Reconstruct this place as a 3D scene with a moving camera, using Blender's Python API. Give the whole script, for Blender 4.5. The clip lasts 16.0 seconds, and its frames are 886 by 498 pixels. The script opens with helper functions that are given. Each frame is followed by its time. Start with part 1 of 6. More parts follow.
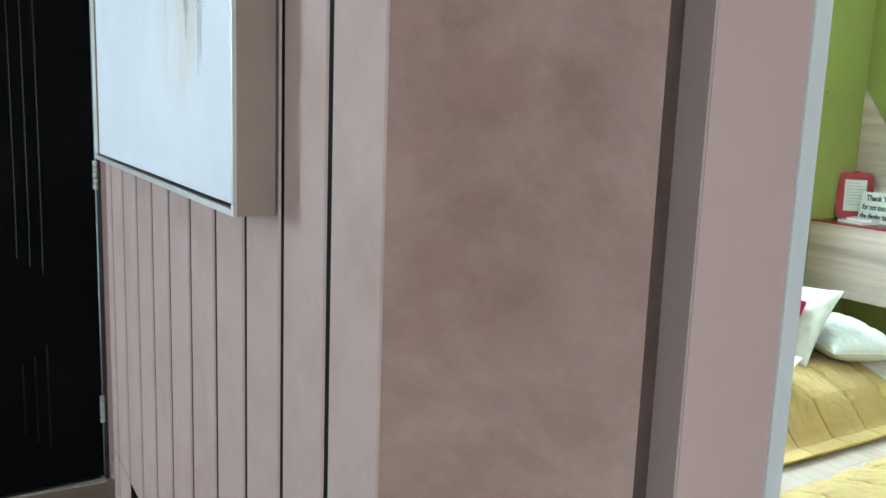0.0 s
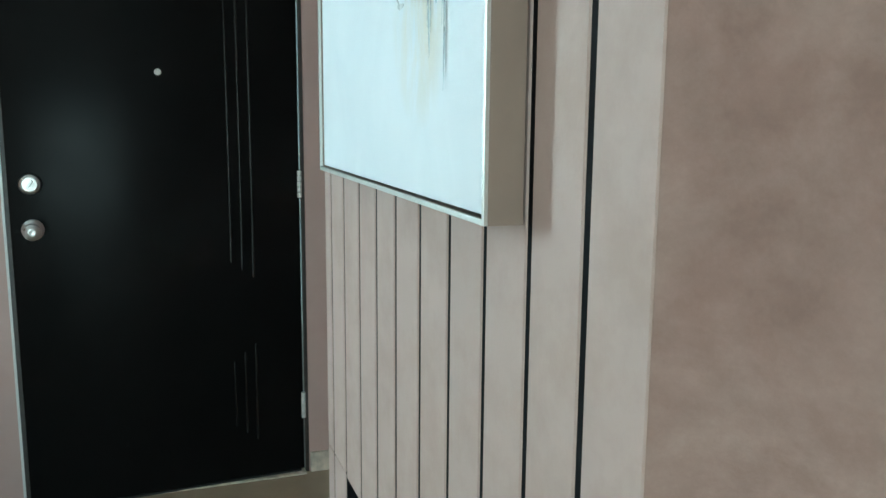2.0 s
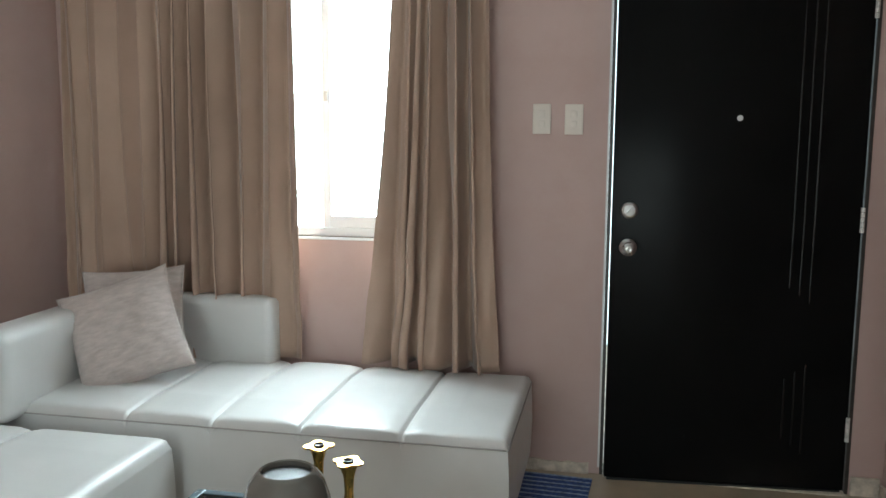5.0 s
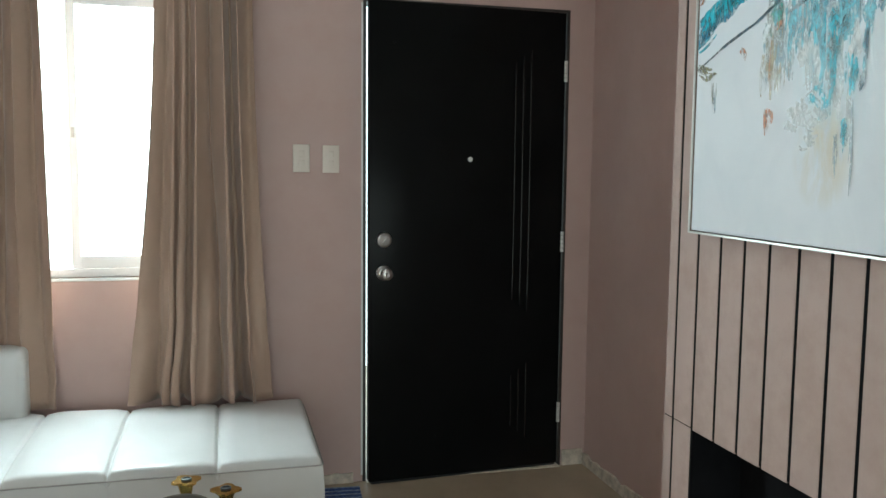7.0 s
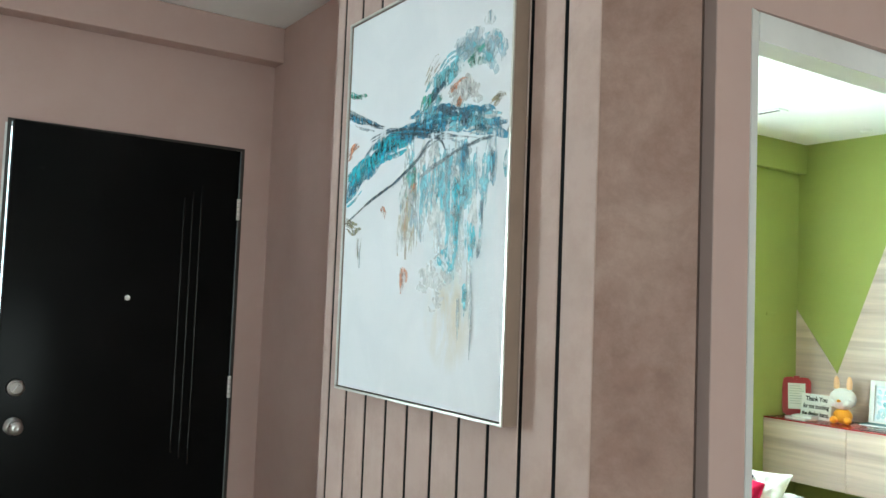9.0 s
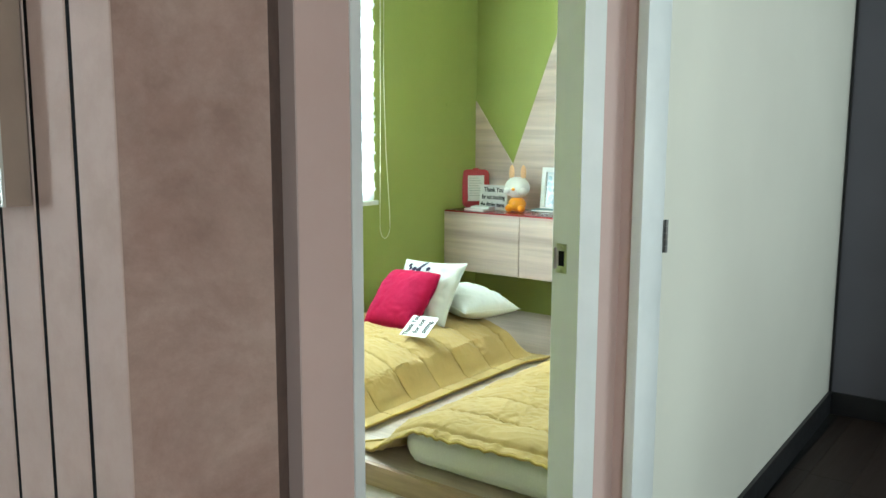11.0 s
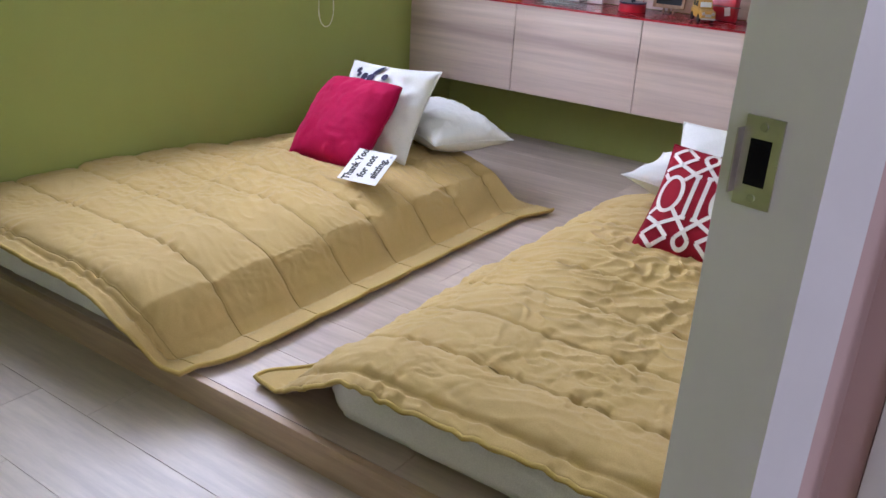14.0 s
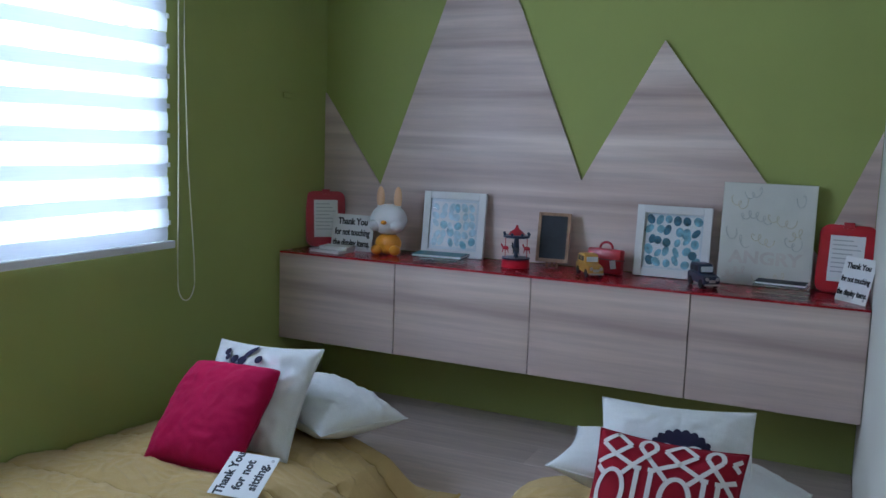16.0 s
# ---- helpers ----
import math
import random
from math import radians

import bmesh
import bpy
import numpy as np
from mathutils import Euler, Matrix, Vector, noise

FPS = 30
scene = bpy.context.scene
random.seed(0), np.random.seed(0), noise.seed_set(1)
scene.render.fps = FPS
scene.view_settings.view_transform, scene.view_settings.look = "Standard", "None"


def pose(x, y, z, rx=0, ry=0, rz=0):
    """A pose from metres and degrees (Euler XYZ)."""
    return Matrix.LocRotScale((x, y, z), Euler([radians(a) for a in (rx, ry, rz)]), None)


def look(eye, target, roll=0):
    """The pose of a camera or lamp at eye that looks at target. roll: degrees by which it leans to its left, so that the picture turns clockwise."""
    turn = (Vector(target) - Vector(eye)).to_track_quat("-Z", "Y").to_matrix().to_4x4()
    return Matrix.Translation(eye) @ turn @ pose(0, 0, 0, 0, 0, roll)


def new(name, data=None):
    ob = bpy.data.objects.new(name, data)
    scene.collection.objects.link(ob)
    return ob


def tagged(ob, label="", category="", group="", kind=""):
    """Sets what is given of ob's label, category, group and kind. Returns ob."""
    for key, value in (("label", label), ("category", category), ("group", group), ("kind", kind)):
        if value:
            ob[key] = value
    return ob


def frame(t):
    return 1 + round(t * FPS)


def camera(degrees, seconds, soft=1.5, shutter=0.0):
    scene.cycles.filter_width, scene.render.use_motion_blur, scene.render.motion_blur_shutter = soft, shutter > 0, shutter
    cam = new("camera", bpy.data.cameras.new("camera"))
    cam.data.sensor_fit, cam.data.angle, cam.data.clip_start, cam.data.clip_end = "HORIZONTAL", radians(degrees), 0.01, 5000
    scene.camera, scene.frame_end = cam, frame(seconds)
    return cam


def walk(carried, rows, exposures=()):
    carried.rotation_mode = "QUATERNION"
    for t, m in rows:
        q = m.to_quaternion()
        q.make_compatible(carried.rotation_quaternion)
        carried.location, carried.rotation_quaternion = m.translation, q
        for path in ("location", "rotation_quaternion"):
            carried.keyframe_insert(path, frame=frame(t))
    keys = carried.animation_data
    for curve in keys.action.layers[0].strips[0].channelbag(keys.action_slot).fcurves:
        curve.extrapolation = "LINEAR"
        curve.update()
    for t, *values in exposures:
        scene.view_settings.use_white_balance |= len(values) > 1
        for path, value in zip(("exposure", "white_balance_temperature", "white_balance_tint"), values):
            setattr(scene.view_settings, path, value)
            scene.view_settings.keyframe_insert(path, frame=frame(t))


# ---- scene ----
cam = camera(55.3, 16.0)
EXPOSURES = ((0.0, 0.28, 5420, -7), (1.0, 0.41, 5440, -7), (1.5, 0.44, 5380, -10), (2.0, 0.38, 5330, -22), (2.5, 0.34, 5700, -9), (3.0, 0.02, 5850, -5), (4.0, -0.22, 5980, -6), (6.5, 0.2, 6080, -5), (7.0, -0.12, 6050, -9), (7.5, -0.42, 6050, -10), (8.0, -0.18, 5950, -8), (8.5, 0.2, 6050, -10), (9.0, 0.22, 6050, -10), (10.0, 0.05, 6000, -11), (12.5, 0.1, 5480, -6),
             (13.0, -0.2, 5400, 1), (13.5, -0.92, 5750, 14), (14.0, -0.68, 5650, 29), (14.5, -0.95, 5700, 30), (15.0, -1.3, 5130, 28), (15.5, -1.78, 5000, 24), (16.0, -1.76, 4930, 17))
PATH = [
    (0, (0.214, 0.203, 1.318), (1.235, 1.891, 0.987), 2.1),
    (0.5, (0.21, 0.201, 1.32), (1.167, 1.926, 0.993), 1.8),
    (1, (0.202, 0.208, 1.32), (1.121, 1.954, 0.995), 1.7),
    (1.5, (0.173, 0.218, 1.323), (0.977, 2.02, 0.996), 1.1),
    (2, (0.145, 0.23, 1.321), (0.81, 2.087, 0.993), 0.5),
    (2.5, (0.092, 0.213, 1.324), (0.555, 2.131, 0.997), 0.1),
    (3, (0.011, 0.197, 1.327), (0.253, 2.156, 1.001), -0.4),
    (3.5, (0.026, 0.131, 1.319), (-0.2, 2.094, 1.009), -0.8),
    (4, (-0.036, 0.02, 1.346), (-0.427, 1.959, 1.054), 0.4),
    (4.2, (-0.076, -0.046, 1.347), (-0.492, 1.891, 1.073), 0.4),
    (6.3, (-0.679, -0.274, 1.373), (-0.618, 1.707, 1.109), -0.5),
    (6.5, (-0.771, -0.317, 1.368), (-0.523, 1.651, 1.114), -0.3),
    (7, (-0.845, -0.453, 1.39), (-0.342, 1.473, 1.199), 0.6),
    (7.5, (-0.834, -0.481, 1.43), (-0.121, 1.386, 1.347), 2.1),
    (8, (-0.768, -0.474, 1.449), (0.075, 1.339, 1.494), 2.9),
    (8.5, (-0.709, -0.458, 1.461), (0.218, 1.311, 1.568), 2.8),
    (9, (-0.624, -0.423, 1.465), (0.478, 1.241, 1.587), 2.2),
    (9.5, (-0.528, -0.384, 1.452), (0.809, 1.099, 1.562), 1.6),
    (10, (-0.394, -0.323, 1.419), (1.085, 1.022, 1.355), -0.2),
    (10.2, (-0.343, -0.35, 1.401), (1.156, 0.97, 1.28), -0.5),
    (12.3, (0.324, 0.138, 1.253), (2.017, 1.104, 0.803), 1.1),
    (12.5, (0.398, 0.178, 1.26), (2.088, 1.135, 0.781), 0.5),
    (13, (0.603, 0.286, 1.226), (2.275, 1.225, 0.657), 2.5),
    (13.5, (0.763, 0.404, 1.215), (2.387, 1.351, 0.532), 4.9),
    (14, (0.925, 0.536, 1.197), (2.452, 1.577, 0.433), 3.3),
    (14.5, (1.033, 0.645, 1.197), (2.534, 1.693, 0.393), 0.5),
    (15, (1.075, 0.743, 1.196), (2.616, 1.783, 0.46), -0.3),
    (15.5, (1.123, 0.811, 1.233), (2.803, 1.754, 0.696), 0.2),
    (16, (1.179, 0.837, 1.29), (2.979, 1.672, 1.04), 1.9),
]
walk(cam, [(t, look(eye, target, roll)) for t, eye, target, roll in PATH],
     exposures=EXPOSURES)

# ---------------------------------------------------------------- world and light
world = bpy.data.worlds.new("sky_world")
scene.world = world
world.use_nodes = True
wn = world.node_tree.nodes
sky = wn.new("ShaderNodeTexSky")
sky.sky_type, sky.sun_disc = "NISHITA", False
sky.sun_elevation, sky.sun_rotation = radians(55), radians(150)
wn["Background"].inputs[1].default_value = 0.12
world.node_tree.links.new(sky.outputs[0], wn["Background"].inputs[0])


def lamp_area(name, m, w, h, power, colour):
    d = bpy.data.lights.new(name, "AREA")
    d.shape, d.size, d.size_y, d.energy, d.color = "RECTANGLE", w, h, power, colour
    ob = new(name, d)
    ob.matrix_world = m
    return ob


sun = new("sun", bpy.data.lights.new("sun", "SUN"))
sun.data.energy, sun.data.angle, sun.data.color = 1.0, radians(10), (1, 0.96, 0.9)
sun.matrix_world = look((0, 0, 10), (-2.5, 4.4, 2.8))
# daylight standing in the living and bedroom window openings, plus two added fills
lamp_area("daylight_living_window", look((-1.5, 3.30, 1.52), (-1.5, 0, 1.40)), 0.95, 1.15, 138, (0.86, 0.93, 1.0))
# added fill in an unseen south opening, brightens the north wall
lamp_area("fill_unseen_south", look((-1.0, -3.28, 0.95), (-1.0, 0, 0.95)), 1.9, 1.7, 68, (0.97, 0.98, 1.0))
lamp_area("daylight_bedroom_window", look((2.72, 3.09, 1.45), (2.72, 0, 1.25)), 1.30, 1.08, 255, (0.90, 0.97, 1.0))

# added fill in front of the closed south wall, brightens the cream wall
lamp_area("fill_dark_room", look((2.9, -2.17, 1.5), (2.9, 0, 1.3)), 1.2, 1.2, 60, (0.95, 0.97, 1.0))

# ---------------------------------------------------------------- materials


def nodes_of(name):
    m = bpy.data.materials.new(name)
    m.use_nodes = True
    nt = m.node_tree
    return m, nt, nt.nodes["Principled BSDF"]


def ramp(nt, fac, stops):
    r = nt.nodes.new("ShaderNodeValToRGB")
    while len(r.color_ramp.elements) < len(stops):
        r.color_ramp.elements.new(0.5)
    for e, (p, c) in zip(r.color_ramp.elements, stops):
        e.position, e.color = p, (*c, 1)
    nt.links.new(fac, r.inputs[0])
    return r.outputs[0]


def coords(nt, scale=(1, 1, 1), kind="Object"):
    tc = nt.nodes.new("ShaderNodeTexCoord")
    mp = nt.nodes.new("ShaderNodeMapping")
    mp.inputs["Scale"].default_value = scale
    nt.links.new(tc.outputs[kind], mp.inputs[0])
    return mp.outputs[0]


def noise_tex(nt, vec, scale, detail=4, rough=0.55, distort=0.0):
    n = nt.nodes.new("ShaderNodeTexNoise")
    n.inputs["Scale"].default_value = scale
    n.inputs["Detail"].default_value = detail
    n.inputs["Roughness"].default_value = rough
    n.inputs["Distortion"].default_value = distort
    nt.links.new(vec, n.inputs["Vector"])
    return n.outputs["Fac"]


def bump(nt, bsdf, height, strength, dist=0.002):
    b = nt.nodes.new("ShaderNodeBump")
    b.inputs["Strength"].default_value = strength
    b.inputs["Distance"].default_value = dist
    nt.links.new(height, b.inputs["Height"])
    nt.links.new(b.outputs[0], bsdf.inputs["Normal"])


def mixc(nt, fac, a, b, mode="MIX"):
    m = nt.nodes.new("ShaderNodeMix")
    m.data_type, m.blend_type = "RGBA", mode
    for sock, v in ((m.inputs["Factor"], fac), (m.inputs[6], a), (m.inputs[7], b)):
        if isinstance(v, (int, float)):
            sock.default_value = v
        elif isinstance(v, tuple):
            sock.default_value = (*v, 1)
        else:
            nt.links.new(v, sock)
    return m.outputs[2]


def simple(name, colour, rough=0.5, metal=0.0, vary=0.12, scale=9.0, bump_s=0.15, bump_scale=120, coat=0.0, spec=0.5, wear=0.0):
    """Plain painted or moulded surface with slight mottling and fine relief."""
    m, nt, b = nodes_of(name)
    v = coords(nt)
    n1 = noise_tex(nt, v, scale, 5)
    lo, hi = tuple(c * (1 - vary) for c in colour), tuple(min(1, c * (1 + vary)) for c in colour)
    nt.links.new(ramp(nt, n1, ((0.32, lo), (0.68, hi))), b.inputs["Base Color"])
    rr = nt.nodes.new("ShaderNodeMapRange")
    rr.inputs["To Min"].default_value, rr.inputs["To Max"].default_value = max(0.02, rough - 0.07 - wear), min(1, rough + 0.07 + wear)
    nt.links.new(noise_tex(nt, v, scale * 3.1, 3), rr.inputs["Value"])
    nt.links.new(rr.outputs[0], b.inputs["Roughness"])
    b.inputs["Metallic"].default_value = metal
    b.inputs["Specular IOR Level"].default_value = spec
    b.inputs["Coat Weight"].default_value = coat
    if bump_s:
        bump(nt, b, noise_tex(nt, v, bump_scale, 3), bump_s, 0.001)
    return m


def wood(name, dark, mid, light, axis=0, band=9.0, grain=60.0, rough=0.45, stretch=14.0, random_tint=0.0, bump_s=0.12, knots=0.0, coat=0.0):
    """Laminate or timber whose grain runs along an axis."""
    m, nt, b = nodes_of(name)
    s = [1.0, 1.0, 1.0]
    s[axis] = 1.0 / stretch
    v = coords(nt, tuple(s))
    n1 = noise_tex(nt, v, band, 3, 0.5, 0.6)
    n2 = noise_tex(nt, v, grain, 5, 0.65)
    c1 = ramp(nt, n1, ((0.30, dark), (0.5, mid), (0.68, light)))
    c2 = ramp(nt, n2, ((0.35, (0.80, 0.80, 0.80)), (0.65, (1.08, 1.07, 1.05))))
    col = mixc(nt, 0.75, c1, c2, "MULTIPLY")
    if knots:
        k = noise_tex(nt, coords(nt, tuple(1.0 if i != axis else 0.45 for i in range(3))), 5.0, 1, 0.3)
        col = mixc(nt, ramp(nt, k, ((0.70, (0, 0, 0)), (0.78, (knots, knots, knots)))), col, tuple(c * 0.35 for c in dark))
    if random_tint:
        oi = nt.nodes.new("ShaderNodeObjectInfo")
        t = ramp(nt, oi.outputs["Random"], ((0.0, (1 - random_tint,) * 3), (1.0, (1 + random_tint * 0.4,) * 3)))
        col = mixc(nt, 1.0, col, t, "MULTIPLY")
    nt.links.new(col, b.inputs["Base Color"])
    rr = nt.nodes.new("ShaderNodeMapRange")
    rr.inputs["To Min"].default_value, rr.inputs["To Max"].default_value = rough - 0.08, rough + 0.1
    nt.links.new(n2, rr.inputs["Value"])
    nt.links.new(rr.outputs[0], b.inputs["Roughness"])
    b.inputs["Coat Weight"].default_value = coat
    bump(nt, b, n2, bump_s, 0.001)
    return m


def fabric(name, colour, vary=0.1, weave=420.0, rough=0.9, sheen=0.03, fold_scale=6.0, bump_s=0.3, stretch=(1, 1, 1)):
    m, nt, b = nodes_of(name)
    v = coords(nt, stretch)
    n1 = noise_tex(nt, v, fold_scale, 4)
    lo, hi = tuple(c * (1 - vary) for c in colour), tuple(min(1, c * (1 + vary)) for c in colour)
    base = ramp(nt, n1, ((0.3, lo), (0.7, hi)))
    fine = ramp(nt, noise_tex(nt, v, weave, 2), ((0.3, (0.86,) * 3), (0.7, (1.06,) * 3)))
    nt.links.new(mixc(nt, 0.8, base, fine, "MULTIPLY"), b.inputs["Base Color"])
    b.inputs["Roughness"].default_value = rough
    b.inputs["Sheen Weight"].default_value = sheen
    b.inputs["Specular IOR Level"].default_value = 0.2
    bump(nt, b, noise_tex(nt, v, weave * 0.7, 2), bump_s, 0.0008)
    return m


def wall_paint(name, colour, vary=0.05, patch=(0.0, 0.0, 0.0), patch_amount=0.0):
    """Rolled emulsion with faint roller stipple and uneven patches."""
    m, nt, b = nodes_of(name)
    v = coords(nt)
    big = noise_tex(nt, v, 1.7, 4)
    lo, hi = tuple(c * (1 - vary) for c in colour), tuple(c * (1 + vary) for c in colour)
    col = ramp(nt, big, ((0.3, lo), (0.7, hi)))
    if patch_amount:
        col = mixc(nt, ramp(nt, noise_tex(nt, v, 7.0, 6, 0.7), ((0.44, (0, 0, 0)), (0.64, (patch_amount,) * 3))), col, patch)
    nt.links.new(col, b.inputs["Base Color"])
    b.inputs["Roughness"].default_value = 0.7
    b.inputs["Specular IOR Level"].default_value = 0.2
    bump(nt, b, noise_tex(nt, v, 190, 3), 0.22, 0.0008)
    return m


def suede(name, dark, light):
    """Sponged paint with cloudy darker and lighter blotches."""
    m, nt, b = nodes_of(name)
    v = coords(nt)
    c1 = ramp(nt, noise_tex(nt, v, 5.5, 7, 0.68, 0.4), ((0.36, dark), (0.62, light)))
    c2 = ramp(nt, noise_tex(nt, v, 21, 6, 0.72), ((0.34, (0.86, 0.85, 0.84)), (0.66, (1.08, 1.08, 1.09))))
    nt.links.new(mixc(nt, 0.9, c1, c2, "MULTIPLY"), b.inputs["Base Color"])
    b.inputs["Roughness"].default_value = 0.62
    b.inputs["Specular IOR Level"].default_value = 0.3
    bump(nt, b, noise_tex(nt, v, 160, 4), 0.3, 0.0009)
    return m


M = {}
M["wall"] = wall_paint("mauve_wall_paint", (0.505, 0.370, 0.338), 0.05, (0.47, 0.325, 0.285), 0.3)
M["panel"] = wall_paint("taupe_board_paint", (0.465, 0.35, 0.312), 0.08, (0.385, 0.275, 0.233), 0.6)
M["suede"] = suede("mottled_suede_paint", (0.255, 0.158, 0.128), (0.345, 0.240, 0.203))
M["trim"] = wall_paint("darker_mauve_wall_end", (0.43, 0.335, 0.315), 0.05)
M["ceiling"] = simple("ceiling_white", (0.87, 0.87, 0.86), 0.8, vary=0.03, scale=2)
M["green"] = wall_paint("lime_green_paint", (0.31, 0.345, 0.095), 0.04)
M["cream"] = wall_paint("cream_wall_paint", (0.62, 0.60, 0.52), 0.03)
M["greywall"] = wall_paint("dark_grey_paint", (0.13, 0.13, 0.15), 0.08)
M["white"] = simple("white_gloss_frame_paint", (0.70, 0.71, 0.70), 0.4, vary=0.06, scale=5, bump_s=0.45, bump_scale=45)
M["black"] = simple("black_base_paint", (0.012, 0.012, 0.013), 0.5, vary=0.3)
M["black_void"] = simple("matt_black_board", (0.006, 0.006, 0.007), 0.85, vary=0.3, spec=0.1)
M["raw"] = simple("bare_cement_strip", (0.56, 0.49, 0.41), 0.9, vary=0.28, scale=24, bump_s=0.6, bump_scale=80)
M["tile"] = simple("tan_floor_tile", (0.40, 0.31, 0.22), 0.4, vary=0.10, scale=5, bump_s=0.1)
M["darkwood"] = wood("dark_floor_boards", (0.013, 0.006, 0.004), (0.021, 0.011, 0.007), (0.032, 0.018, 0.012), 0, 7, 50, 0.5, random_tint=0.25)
M["oak"] = wood("pale_oak_floor", (0.52, 0.44, 0.385), (0.58, 0.50, 0.445), (0.64, 0.565, 0.51), 1, 6, 45, 0.38, random_tint=0.05, knots=0.35, stretch=10)
M["deck"] = wood("platform_oak_laminate", (0.46, 0.365, 0.31), (0.54, 0.445, 0.385), (0.61, 0.52, 0.46), 1, 7, 50, 0.40, random_tint=0.10, stretch=12)
M["riser"] = wood("riser_oak_laminate", (0.36, 0.24, 0.16), (0.44, 0.31, 0.21), (0.50, 0.37, 0.26), 1, 8, 60, 0.45, knots=0.8, stretch=12)
M["ash"] = wood("washed_ash_laminate", (0.41, 0.305, 0.262), (0.59, 0.462, 0.402), (0.80, 0.68, 0.60), 1, 7, 30, 0.45, stretch=22, bump_s=0.06)
M["ash_edge"] = simple("dark_laminate_edge", (0.10, 0.075, 0.06), 0.6)
M["red"] = simple("crimson_gloss_top", (0.26, 0.005, 0.012), 0.26, vary=0.06, bump_s=0.02, coat=0.15)
M["redplastic"] = simple("red_plastic", (0.36, 0.008, 0.018), 0.3, vary=0.08, bump_s=0.03)
M["quilt"] = fabric("mustard_cotton_quilt", (0.475, 0.338, 0.13), 0.05, 500, 0.88, 0.12, 4.0, 0.35)
M["quilt_seam"] = fabric("mustard_piping", (0.47, 0.34, 0.10), 0.08, 500)
# stitching colour, darker than the cloth to add seam shade
M["thread"] = fabric("ochre_seam_shade_thread", (0.36, 0.26, 0.09), 0.12, 700)
M["mattress"] = fabric("white_mattress_ticking", (0.78, 0.76, 0.73), 0.05, 350)
M["pillow"] = fabric("white_pillow_cotton", (0.76, 0.76, 0.74), 0.03, 420)
M["magenta"] = fabric("magenta_cushion_cloth", (0.33, 0.002, 0.045), 0.07, 380, sheen=0.0)
M["crimson"] = fabric("crimson_cushion_cloth", (0.23, 0.004, 0.014), 0.10, 380, sheen=0.0)
M["ivory"] = fabric("ivory_trellis_print", (0.76, 0.72, 0.68), 0.05, 420)
M["ink"] = fabric("dark_blue_print", (0.025, 0.022, 0.05), 0.3, 300)
M["curtain"] = fabric("taupe_satin_curtain", (0.40, 0.275, 0.21), 0.08, 520, 0.5, 0.3, 3.0, 0.15)
M["leather"] = simple("white_faux_leather", (0.58, 0.565, 0.55), 0.34, vary=0.04, scale=4, bump_s=0.15, bump_scale=260)
M["leather_seam"] = simple("leather_seam_shadow", (0.34, 0.32, 0.30), 0.6)
M["throw"] = fabric("rose_taupe_crinkle_cloth", (0.47, 0.40, 0.37), 0.12, 300, 0.6, 0.3, 22, 0.5, (1, 3.2, 1))
M["doorblack"] = simple("black_steel_door_paint", (0.006, 0.006, 0.006), 0.24, vary=0.2, scale=3, bump_s=0.05, bump_scale=40, spec=0.05)
M["doorridge"] = simple("glossy_black_moulding", (0.005, 0.005, 0.0055), 0.20, vary=0.2, scale=3, bump_s=0.05, bump_scale=40, spec=0.3)
# brown that carries the shade inside the gap beside the end panel
M["recess"] = simple("brown_recess_shade", (0.10, 0.062, 0.05), 0.6, vary=0.2, scale=25)
M["darkjamb"] = simple("dark_brown_door_frame", (0.035, 0.026, 0.022), 0.45, vary=0.25, scale=30)
M["chrome"] = simple("brushed_chrome", (0.42, 0.41, 0.40), 0.30, 1.0, vary=0.05, bump_s=0.05)
M["darksteel"] = simple("dull_dark_steel", (0.16, 0.155, 0.15), 0.45, 0.8, vary=0.2, scale=50)
M["steel"] = simple("satin_steel", (0.50, 0.49, 0.46), 0.38, 1.0, vary=0.12, scale=40)
M["hinge"] = simple("worn_bright_hinge_steel", (0.74, 0.73, 0.70), 0.45, 0.2, vary=0.15, scale=60)
M["silver"] = simple("champagne_silver_moulding", (0.62, 0.61, 0.57), 0.34, 0.8, vary=0.06)
M["frameside"] = simple("taupe_frame_side", (0.25, 0.18, 0.14), 0.5, vary=0.1)
M["switch"] = simple("ivory_switch_plastic", (0.70, 0.63, 0.56), 0.4, vary=0.03, bump_s=0.02)
M["gold"] = simple("polished_gold", (0.72, 0.46, 0.13), 0.14, 1.0, vary=0.12, scale=25, bump_s=0.25, bump_scale=30)
M["vase"] = simple("grey_glazed_ceramic", (0.13, 0.12, 0.105), 0.12, vary=0.10, coat=0.6, bump_s=0.02)
M["vase_in"] = simple("vase_dark_interior", (0.010, 0.008, 0.010), 0.5)
M["tablemetal"] = simple("blue_grey_table_edge", (0.16, 0.21, 0.24), 0.25, 0.3, vary=0.08)
M["rugblue"] = fabric("blue_rag_weave", (0.035, 0.07, 0.22), 0.35, 120, 0.95, 0.2, 60, 0.6)
M["ruglight"] = fabric("pale_blue_rag_weave", (0.26, 0.31, 0.43), 0.35, 120, 0.95, 0.2, 60, 0.6)
M["legwood"] = wood("dark_wooden_foot", (0.06, 0.03, 0.018), (0.09, 0.05, 0.03), (0.12, 0.07, 0.04), 2)
M["lampblack"] = simple("black_lamp_shade", (0.012, 0.012, 0.014), 0.28, coat=0.3)
M["upvc"] = simple("white_window_profile", (0.72, 0.74, 0.76), 0.35, vary=0.03)
M["paper"] = simple("white_card", (0.78, 0.77, 0.75), 0.7, vary=0.03)
M["print_black"] = simple("black_print", (0.015, 0.014, 0.015), 0.6)
